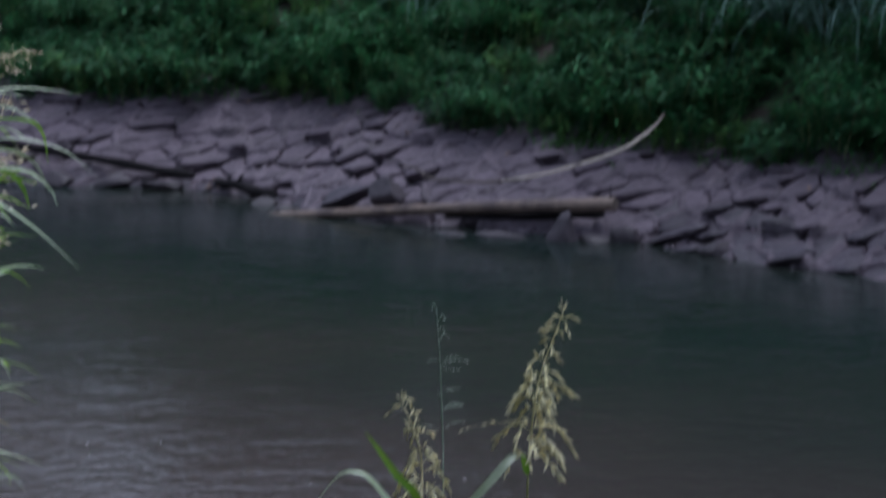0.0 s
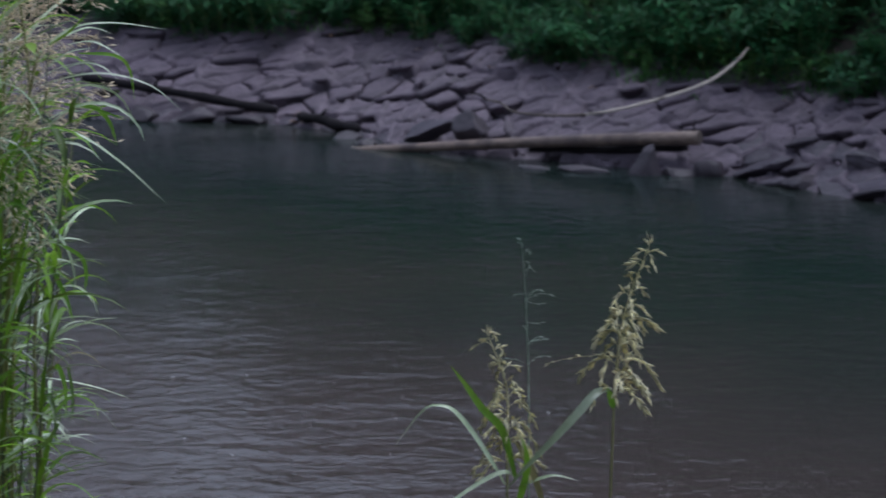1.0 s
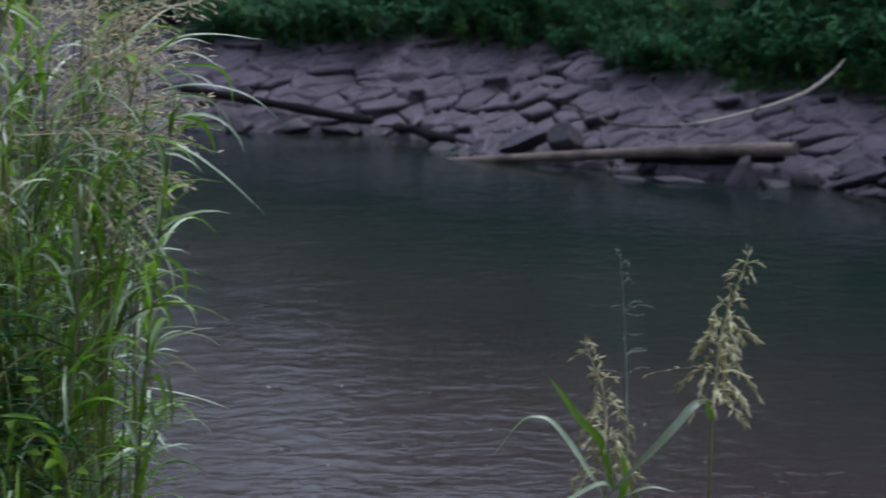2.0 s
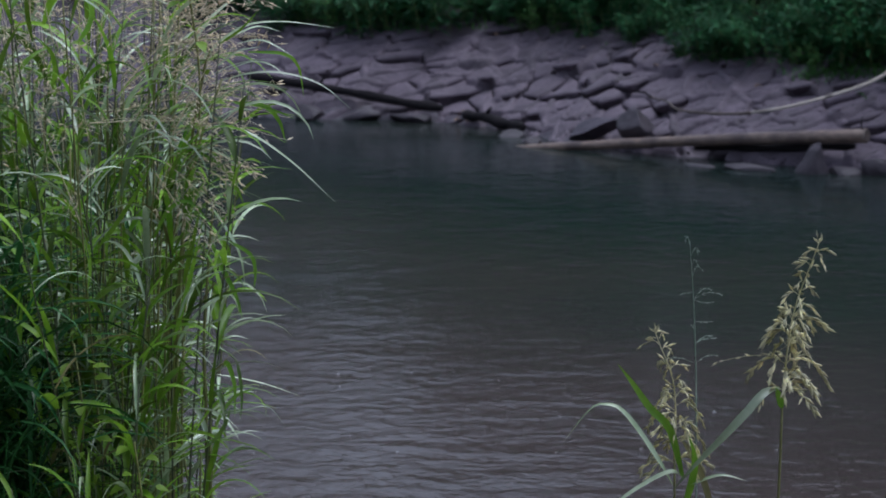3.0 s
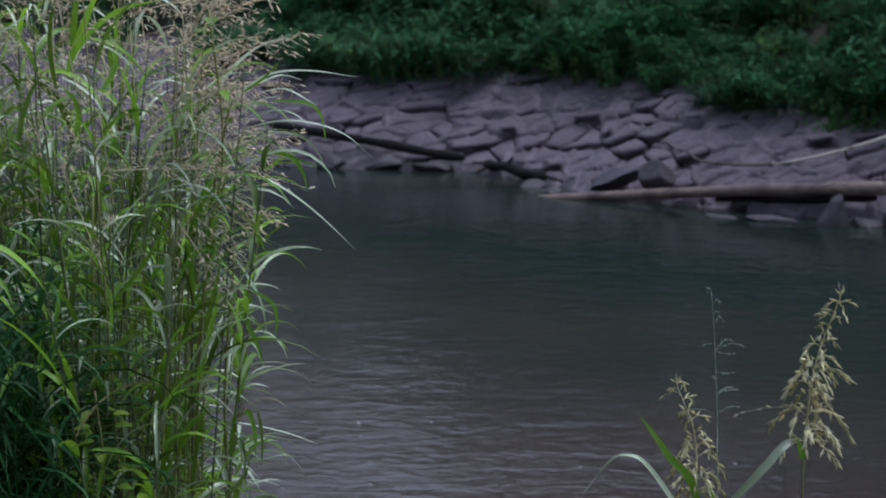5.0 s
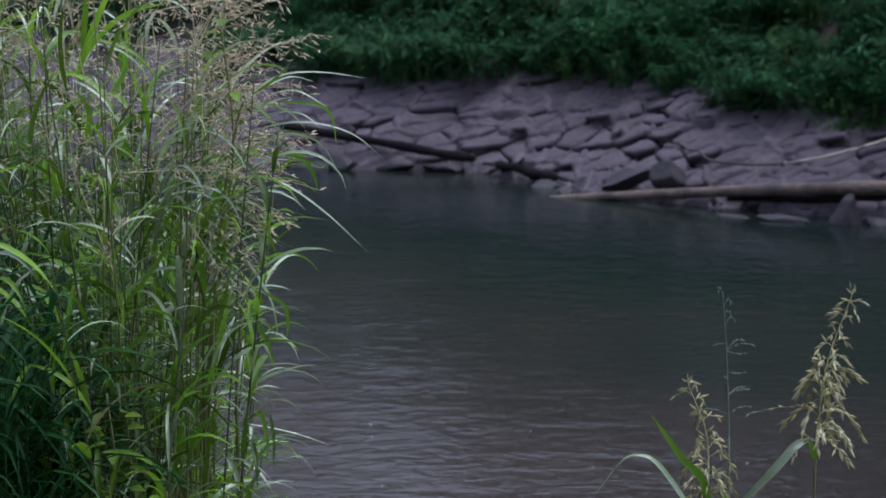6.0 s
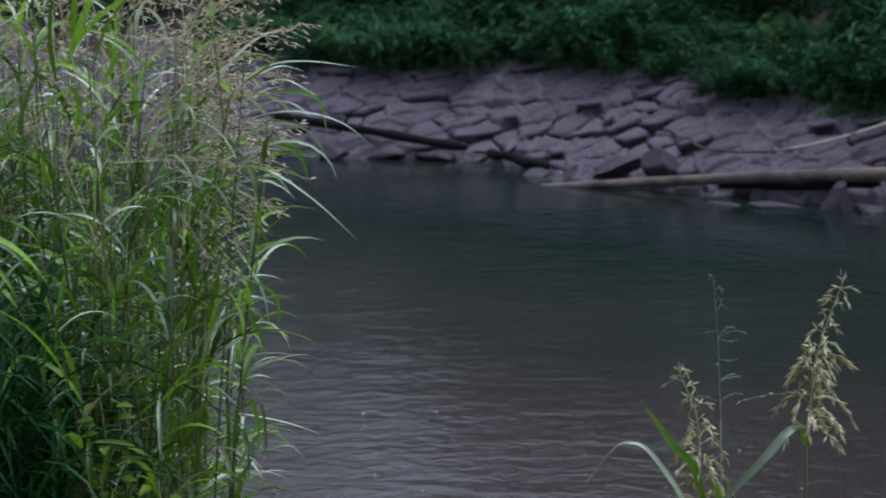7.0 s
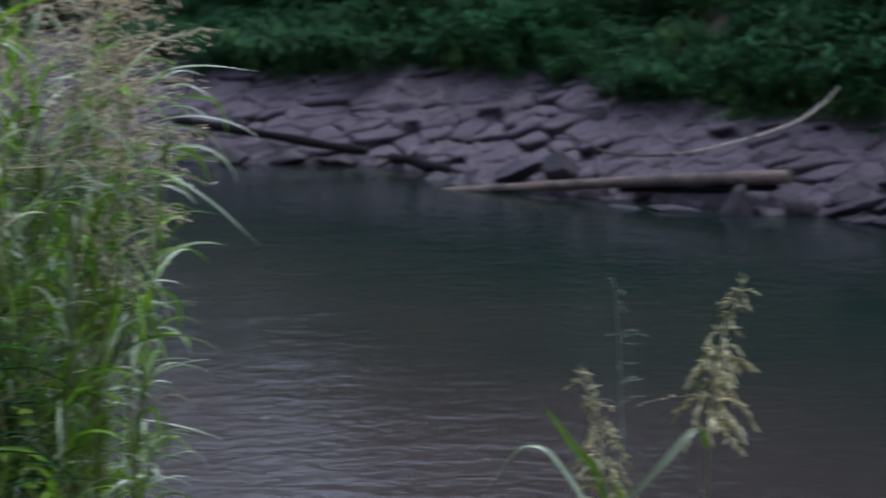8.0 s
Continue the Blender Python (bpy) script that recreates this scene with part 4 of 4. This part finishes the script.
def build_edge_reeds():
    edge_reed(-0.985, [(-0.94, 1.30), (-0.91, 1.70), (-0.875, 1.90), (-0.86, 1.95)], "tall reed with long pale blades arching over the water", (1,), [
        (0.009, (-0.899, 1.898), (-0.858, 1.950), (-0.802, 1.990), (-0.731, 1.997), (-0.642, 1.985)),
        (0.006, (-0.842, 1.962), (-0.802, 1.988), (-0.766, 2.024)),
        (0.006, (-0.817, 1.976), (-0.777, 1.990), (-0.737, 1.979)),
        (0.006, (-0.812, 1.962), (-0.762, 1.968), (-0.707, 1.942)),
        (0.007, (-0.848, 1.922), (-0.813, 1.946), (-0.770, 1.954)),
        (0.007, (-0.828, 1.916), (-0.783, 1.931), (-0.748, 1.926), (-0.718, 1.905)),
        (0.008, (-0.859, 1.891), (-0.793, 1.908), (-0.733, 1.907), (-0.668, 1.885), (-0.614, 1.838))])
    edge_reed(-0.995, [(-0.95, 1.25), (-0.92, 1.60), (-0.885, 1.78), (-0.84, 1.90)], "reed with bright green and pale blades hanging over the water", (0, 2, 3, 6), [
        (0.007, (-0.792, 1.947), (-0.732, 1.942), (-0.708, 1.918), (-0.701, 1.863)),
        (0.007, (-0.861, 1.822), (-0.820, 1.845), (-0.774, 1.850)),
        (0.010, (-0.819, 1.857), (-0.769, 1.850), (-0.745, 1.823), (-0.735, 1.782)),
        (0.005, (-0.789, 1.855), (-0.744, 1.845), (-0.706, 1.833)),
        (0.009, (-0.937, 1.802), (-0.876, 1.813), (-0.805, 1.804), (-0.726, 1.750), (-0.649, 1.675)),
        (0.008, (-0.912, 1.774), (-0.867, 1.781), (-0.834, 1.767)),
        (0.010, (-0.887, 1.772), (-0.842, 1.737), (-0.823, 1.702), (-0.813, 1.671))])
    edge_reed(-0.90, [(-0.885, 1.22), (-0.885, 1.42), (-0.87, 1.60), (-0.86, 1.68)], "slender reed at the edge of the stand with drooping blades", (3, 4), [
        (0.009, (-0.864, 1.671), (-0.830, 1.610), (-0.818, 1.570), (-0.814, 1.524)),
        (0.007, (-0.881, 1.602), (-0.845, 1.615), (-0.820, 1.610)),
        (0.007, (-0.887, 1.569), (-0.841, 1.579), (-0.795, 1.559)),
        (0.010, (-0.868, 1.610), (-0.846, 1.564), (-0.821, 1.518), (-0.807, 1.476)),
        (0.008, (-0.845, 1.615), (-0.800, 1.585), (-0.793, 1.549), (-0.799, 1.517)),
        (0.007, (-0.883, 1.420), (-0.823, 1.457), (-0.771, 1.478), (-0.729, 1.485)),
        (0.006, (-0.883, 1.415), (-0.839, 1.434), (-0.808, 1.427))])
    edge_reed(-0.882, [(-0.88, 1.10), (-0.878, 1.25), (-0.872, 1.36), (-0.85, 1.39)], "short reed with crooked blades low over the water", (5, 6), [
        (0.004, (-0.866, 1.369), (-0.820, 1.358), (-0.774, 1.344), (-0.718, 1.321)),
        (0.009, (-0.879, 1.301), (-0.846, 1.333), (-0.825, 1.352)),
        (0.008, (-0.880, 1.295), (-0.831, 1.331), (-0.797, 1.329)),
        (0.009, (-0.881, 1.301), (-0.847, 1.288), (-0.820, 1.259)),
        (0.004, (-0.872, 1.288), (-0.816, 1.300), (-0.775, 1.303), (-0.747, 1.266)),
        (0.010, (-0.850, 1.385), (-0.840, 1.390), (-0.827, 1.354), (-0.826, 1.300)),
        (0.012, (-0.878, 1.190), (-0.867, 1.244), (-0.855, 1.275))])


# ---------------------------------------------------------------- three flowering stalks before the water
def plume(rnd, keys, size, dense, thin):
    """One branch of a seed head: a hair-thin stalk thickly set with spikelets that overlap like scales."""
    v, f = [], []
    c = smooth_path(keys, 8)
    r = sum((c[i + 1] - c[i]).length for i in range(8))
    put(v, f, tube(c, [0.0004 if thin else 0.0007] * 9, 3, False))
    n = max(3, int(dense * r / 0.006))
    for k in range(n):
        g = min(1.0, 0.14 + 0.86 * (k + rnd.random()) / n)
        o = along_axis(c, g) + Vector((rnd.gauss(0, 1), rnd.gauss(0, 1), rnd.gauss(0, 1))) * (0.0006 if thin else 0.0014)
        j = min(7, int(g * 8))
        d = (c[j + 1] - c[j]).normalized() + Vector((rnd.gauss(0, 0.25), rnd.gauss(0, 0.25), rnd.gauss(-0.05, 0.25)))
        put(v, f, grain_seed(o, d, size * rnd.uniform(0.75, 1.3), size * rnd.uniform(0.24, 0.32)))
    return v, f


def full_panicle(rnd, pts, whorls, reach, size, mat, root, label):
    """A seed head along pts, from its foot to its tip: whorls of plumes, short chevrons above and long arching ones below."""
    head = link_mesh("seed_head", *tube(pts, [0.0022 - 0.0015 * i / (len(pts) - 1) for i in range(len(pts))], 5, False), mat, root, label)
    for i in range(whorls):
        q = (i / (whorls - 1)) ** 0.92
        p = along_axis(pts, min(1.0, q * 0.985))
        for side in ((0, 1, rnd.randrange(2), rnd.randrange(2)) if i < whorls * 0.45 else (0, 1)):
            a = math.pi * side + rnd.gauss(0, 0.95)
            r = reach * (1 - 0.72 * q ** 0.75) * rnd.uniform(0.5, 1.2)
            out = Vector((math.cos(a), math.sin(a), 0))
            sag = rnd.uniform(0.35, 1.15) * (1 - 0.6 * q) * (0.75 if i < 2 else 1.0)
            lift = 0.16 + 0.10 * q
            o = p + Vector((0, 0, rnd.uniform(-0.010, 0.010)))
            keys = [o, o + out * r * 0.33 + Vector((0, 0, r * lift)), o + out * r * 0.70 + Vector((0, 0, r * (lift - 0.42 * sag))), o + out * r * 0.97 + Vector((0, 0, r * (lift - 1.05 * sag)))]
            tagged(link_mesh("branch", *plume(rnd, keys, size * (1 - 0.15 * q), 1.05 if q < 0.5 else 0.8, False), mat, head, smooth=False), kind="stuff")
    tip = pts[-1]
    for a in (0.4, 2.4):
        d = Vector((math.cos(a) * 0.5, 0.1, 1)) * reach * 0.10
        tagged(link_mesh("branch", *plume(rnd, [tip, tip + d * 0.3, tip + d * 0.6, tip + d], size * 0.7, 0.8, False), mat, head, smooth=False), kind="stuff")
    return head


def thin_panicle(rnd, pts, reach, size, mat, root, label):
    """A sparse seed head: hair-thin level branches in a few whorls, with small spikelets far apart."""
    head = link_mesh("seed_head", *tube(pts, [0.0016 - 0.0010 * i / (len(pts) - 1) for i in range(len(pts))], 5, False), mat, root, label)
    for q, count in ((0.12, 2), (0.25, 2), (0.33, 1), (0.40, 1), (0.55, 3), (0.60, 1), (0.72, 1), (0.80, 1), (0.88, 2), (0.95, 1)):
        for i in range(count):
            p = along_axis(pts, q)
            a = math.pi * rnd.randrange(2) + rnd.gauss(0, 0.6)
            r = reach * (1.0 if q < 0.6 else 0.35) * rnd.uniform(0.55, 1.1)
            out = Vector((math.cos(a), math.sin(a), 0))
            rise = rnd.uniform(-0.25, 0.45) if q < 0.65 else 1.6
            keys = [p, p + out * r * 0.35 + Vector((0, 0, r * rise * 0.5)), p + out * r * 0.7 + Vector((0, 0, r * rise * 0.6)), p + out * r + Vector((0, 0, r * rise * 0.4))]
            tagged(link_mesh("branch", *plume(rnd, keys, size, 0.75, True), mat, head, smooth=False), kind="stuff")
    return head


def hero_stalk(seed, x, y, foot, middle, tip, thick, label):
    """A stalk at x, y with its seed head's axis running through foot, middle and tip (each x, z)."""
    g = near_height(x, y) - 0.03
    root = empty("flowering_stalk", Matrix.Translation((x, y, g)), label, "grass", "flowering grass stalks before the water")
    o = Vector((x, y, g))
    f, m, t = (Vector((k[0], y, k[1])) - o for k in (foot, middle, tip))
    stem = smooth_path([(0, 0, 0), f * 0.5 + Vector((-0.006, 0, 0)), f], 12)
    link_mesh("stem", *tube(stem, [(0.0036 - 0.0016 * i / 12) * thick for i in range(13)], 7), STEM_GREY if thick < 1 else STEM, root)
    return root, o, smooth_path([f, m, t], 14), random.Random(seed)


def hero_leaf(root, origin, keys, width, mat=None, fold=0.2, label="", face=(0, -1, 0.45)):
    """A blade along keys (x, y, z), widest at a third of its length."""
    c = smooth_path([Vector(k) - origin for k in keys], 16)
    v, f = [], []
    for i, p in enumerate(c):
        q = i / 16
        d = (c[min(i + 1, 16)] - c[max(i - 1, 0)]).normalized()
        side = d.cross(Vector(face)).normalized()
        n = side.cross(d)
        w = width * 0.5 * min(1, 0.4 + 3 * q) * max(0.03, 1 - max(0, (q - 0.4) / 0.6) ** 1.7)
        v += [p - side * w + n * w * fold, p, p + side * w + n * w * fold]
    for i in range(16):
        a = 3 * i
        f += [(a, a + 1, a + 4, a + 3), (a + 1, a + 2, a + 5, a + 4)]
    link_mesh("leaf", v, f, mat or REED_BRIGHT, root, label)


def build_heroes():
    y = 4.8
    one, o, axis, rnd = hero_stalk(3, 0.125, y, (0.148, 1.330), (0.165, 1.465), (0.208, 1.592), 1.0, "flowering grass stalk with a plump drooping yellow-tan seed head")
    full_panicle(rnd, axis, 14, 0.090, 0.0215, SEED_PALE, one, "plump drooping seed head")
    hero_leaf(one, o, [(0.142, y, 1.330), (0.114, y - 0.03, 1.327), (0.082, y - 0.05, 1.295), (0.042, y - 0.06, 1.253), (-0.008, y - 0.06, 1.201), (-0.05, y - 0.05, 1.15)], 0.016, REED_SHEEN, 0.4, "green blade with pale sky sheen in its colour", (0.1, -0.8, 0.8))
    hero_leaf(one, o, [(0.146, y - 0.005, 1.295), (0.141, y - 0.012, 1.318), (0.134, y - 0.01, 1.334)], 0.013)
    stray = [Vector(k) - o for k in ((0.152, y, 1.405), (0.117, y - 0.01, 1.394), (0.071, y - 0.02, 1.391), (0.023, y - 0.02, 1.379))]
    link_mesh("stray_branch", *plume(rnd, stray, 0.013, 0.35, True), SEED_PALE, one, smooth=False)
    two, o, axis, rnd = hero_stalk(8, -0.03, y + 0.02, (-0.046, 1.190), (-0.047, 1.325), (-0.081, 1.425), 1.0, "shorter flowering grass stalk with a tan seed head and arching leaves")
    full_panicle(rnd, axis, 12, 0.074, 0.0185, SEED_PALE, two, "plump drooping seed head")
    hero_leaf(two, o, [(-0.05, y, 1.150), (-0.075, y - 0.02, 1.20), (-0.110, y - 0.02, 1.254), (-0.141, y - 0.02, 1.291), (-0.166, y - 0.02, 1.301), (-0.197, y - 0.01, 1.291), (-0.248, y, 1.225)], 0.010, REED_SHEEN, 0.4, "green blade with pale sky sheen in its colour", (-0.1, -0.6, 1))
    hero_leaf(two, o, [(-0.03, y, 1.16), (-0.054, y - 0.02, 1.255), (-0.090, y - 0.03, 1.298), (-0.121, y - 0.03, 1.343), (-0.148, y - 0.03, 1.379)], 0.014)
    hero_leaf(two, o, [(-0.03, y, 1.160), (-0.048, y - 0.02, 1.178), (-0.085, y - 0.03, 1.166), (-0.146, y - 0.05, 1.129), (-0.19, y - 0.05, 1.08)], 0.011, REED_SHEEN, 0.4, "green blade with pale sky sheen in its colour", (-0.1, -0.6, 1))
    hero_leaf(two, o, [(-0.025, y, 1.145), (-0.008, y - 0.02, 1.158), (0.038, y - 0.03, 1.175), (0.083, y - 0.03, 1.166)], 0.008, REED_SHEEN, 0.4, "green blade with pale sky sheen in its colour", (0.1, -0.6, 1))
    hero_leaf(two, o, [(-0.03, y, 1.10), (-0.012, y - 0.02, 1.17), (-0.010, y - 0.03, 1.21), (-0.02, y - 0.04, 1.25)], 0.013)
    hero_leaf(two, o, [(-0.03, y, 1.23), (0.0, y - 0.02, 1.18), (0.02, y - 0.03, 1.12), (0.04, y - 0.04, 1.06)], 0.012, REED_DRY, 0.2, "dry straw-yellow blade")
    three, o, axis, rnd = hero_stalk(5, 0.012, y + 0.25, (-0.007, 1.285), (-0.012, 1.43), (-0.020, 1.556), 0.6, "thin flowering grass stalk with a sparse seed head")
    thin_panicle(rnd, axis, 0.058, 0.0075, STEM_GREY, three, "sparse thin seed head")


build_heroes()
build_edge_reeds()


def front_reed(x, height, label, rows):
    """A reed of the stand's front with broad blades: foot x, z, tip x, z, height of the arch, width, green or pale."""
    y = 4.55
    base = Vector((x, y + 0.04, near_height(x, y) - 0.02))
    root = empty("reed", Matrix.Translation(base), label, "grass", "stand of tall grass on the near bank")
    axis = smooth_path([(0, 0, 0), (0.01, 0.01, height * 0.5), (0.03, 0, height)], 12)
    link_mesh("stem", *tube(axis, [0.0042 - 0.0022 * i / 12 for i in range(13)], 6), STEM, root)
    for i, (x0, z0, x1, z1, arch, width, green) in enumerate(rows):
        green = green or i % 3 == 0
        a, b = Vector((x0, y, z0)), Vector((x1, y - 0.04 + 0.08 * (i % 2), z1))
        n = Vector((-(b - a).z, 0, (b - a).x)).normalized() * arch
        keys = [a, a.lerp(b, 0.3) + n * 0.85, a.lerp(b, 0.65) + n, b]
        hero_leaf(root, base, keys, width * (0.58 if green else 0.42), REED if green else REED_SHEEN, 0.3, "" if green else "green blade with pale sky sheen in its colour", (0.2, -1, 0.3) if green else (0.1, -0.55, 1))


front_reed(-1.12, 1.35, "reed with broad bright green blades above the stand", [
    (-1.12, 2.01, -1.03, 2.19, 0.005, 0.022, 1),
    (-1.12, 2.02, -0.96, 2.13, 0.027, 0.017, 1),
    (-1.11, 2.04, -1.08, 2.20, 0.003, 0.019, 1),
    (-1.06, 1.98, -1.06, 2.06, -0.018, 0.015, 1),
    (-1.13, 2.00, -1.04, 1.92, 0.014, 0.013, 0),
    (-1.18, 2.11, -1.29, 2.05, 0.002, 0.020, 0),
    (-1.11, 1.90, -1.12, 1.99, -0.016, 0.016, 1),
    (-1.07, 2.06, -1.00, 1.98, 0.014, 0.014, 0),
    (-1.14, 1.98, -1.12, 2.16, 0.013, 0.014, 1),
    (-1.21, 1.88, -1.17, 2.01, 0.010, 0.017, 1),
    (-1.18, 1.87, -1.19, 1.92, -0.011, 0.016, 0)])
front_reed(-1.15, 0.95, "leafy reed with pale arching blades at the front of the stand", [
    (-1.22, 1.52, -1.05, 1.52, 0.050, 0.012, 0),
    (-1.27, 1.57, -1.19, 1.68, 0.020, 0.020, 0),
    (-1.14, 1.26, -1.03, 1.26, 0.030, 0.013, 0),
    (-0.99, 1.36, -0.93, 1.39, 0.022, 0.012, 0),
    (-1.05, 1.77, -1.01, 1.81, 0.017, 0.016, 0),
    (-1.04, 1.62, -0.94, 1.78, -0.006, 0.013, 1),
    (-1.07, 1.66, -1.05, 1.55, 0.010, 0.012, 1),
    (-1.16, 1.50, -1.13, 1.70, 0.007, 0.014, 1),
    (-1.28, 1.61, -1.22, 1.61, 0.015, 0.012, 0)])
front_reed(-0.905, 0.85, "reed with bright and pale blades at the edge of the water", [
    (-0.89, 1.56, -0.85, 1.70, 0.000, 0.015, 1),
    (-0.91, 1.46, -0.86, 1.67, -0.002, 0.014, 1),
    (-0.89, 1.34, -0.79, 1.31, 0.014, 0.010, 0),
    (-0.84, 1.31, -0.77, 1.37, 0.014, 0.011, 0),
    (-0.80, 1.42, -0.79, 1.33, 0.005, 0.010, 1),
    (-0.88, 1.45, -0.84, 1.39, 0.004, 0.011, 0),
    (-0.93, 1.54, -0.82, 1.60, 0.039, 0.013, 0),
    (-0.90, 1.50, -0.81, 1.58, 0.022, 0.013, 0),
    (-0.92, 1.28, -0.89, 1.44, -0.000, 0.014, 1),
    (-0.94, 1.64, -0.84, 1.65, 0.053, 0.012, 0),
    (-0.85, 1.34, -0.83, 1.45, -0.000, 0.014, 1),
    (-0.86, 1.27, -0.82, 1.34, -0.010, 0.012, 1)])


def climbing_vine(seed, x, y, height, leaves):
    """A climber with small yellow-green leaves among the reeds."""
    rnd = random.Random(seed)
    base = Vector((x, y, near_height(x, y)))
    root = empty("climbing_vine", Matrix.Translation(base), "thin climbing vine with small yellow-green leaves among the reeds", "vine", "vines in the tall grass")
    pts = smooth_path([Vector(k) * height / 1.72 for k in ((0, 0, 0), (0.02, 0, 0.6), (-0.03, 0.02, 1.1), (0.05, -0.03, 1.45), (0.03, -0.02, 1.72))], 30)
    link_mesh("stem", *tube(pts, [0.002] * 31, 4), STEM, root)
    for i in range(leaves):
        p = along_axis(pts, rnd.uniform(0.1, 1.0) ** 0.5)
        a = rnd.uniform(0, 6.28)
        d = Vector((math.cos(a), math.sin(a), rnd.uniform(-0.3, 0.4)))
        v, f = broad_leaf(p + d * rnd.uniform(0.008, 0.03), d, Vector((0, -0.3, 1)), rnd.uniform(0.022, 0.036), rnd.uniform(0.017, 0.026))
        link_mesh("leaf", v, f, VINE, root)


climbing_vine(31, -0.93, 4.72, 1.72, 48)
climbing_vine(12, -0.97, 4.42, 0.85, 30)
climbing_vine(77, -1.08, 4.46, 1.0, 26)


# ---------------------------------------------------------------- flecks on the water
def build_flecks():
    rnd = random.Random(4)
    v, f = [], []
    for i in range(14):
        x, y = rnd.uniform(-2.2, 0.3), rnd.uniform(9.4, 11.0)
        r = rnd.uniform(0.002, 0.005)
        n = len(v)
        v.append((x, y, 0.006))
        for k in range(6):
            a = k * math.pi / 3
            q = r * rnd.uniform(0.7, 1.5)
            v.append((x + math.cos(a) * q * 1.5, y + math.sin(a) * q, 0.003))
        f += [(n, n + 1 + k, n + 1 + (k + 1) % 6) for k in range(6)]
    tagged(link_mesh("floating_flecks", v, f, FOAM), "small pale flecks of foam drifting on the water", "foam", kind="stuff")




def build_litter():
    """Fallen leaves on the stones."""
    rnd = random.Random(41)
    kinds = ((LITTER_PALE, "curled pale pink fallen leaf on the stones"), (LITTER, "curled brown fallen leaf on the stones"))
    rows = [(-2.12, 1.44, 0), (-2.62, 0.66, 1), (-2.70, 0.70, 1), (-2.55, 0.62, 1), (-2.66, 0.60, 1), (-1.2, 1.1, 1), (-0.2, 0.9, 1), (-3.1, 1.5, 1), (1.2, 1.1, 0), (2.2, 0.8, 1)]
    for s, w, k in rows:
        v, f = blade((0, 0, 0), 0, 0.5, rnd.uniform(0.05, 0.09), rnd.uniform(0.025, 0.045), rnd.uniform(0.8, 1.8), 6, rnd.uniform(0.2, 0.7))
        ob = link_mesh("fallen_leaf", v, f, kinds[k][0])
        ob.matrix_world = Matrix.Translation(place(s, w, 0.085)) @ pose(0, 0, 0, rnd.uniform(-20, 20), rnd.uniform(-20, 20), rnd.uniform(0, 360))
        tagged(ob, kinds[k][1], "leaf", "fallen leaves on the stone bank")


build_litter()
build_flecks()
bank = bank_stones()
build_mud(bank)
build_revetment(bank)
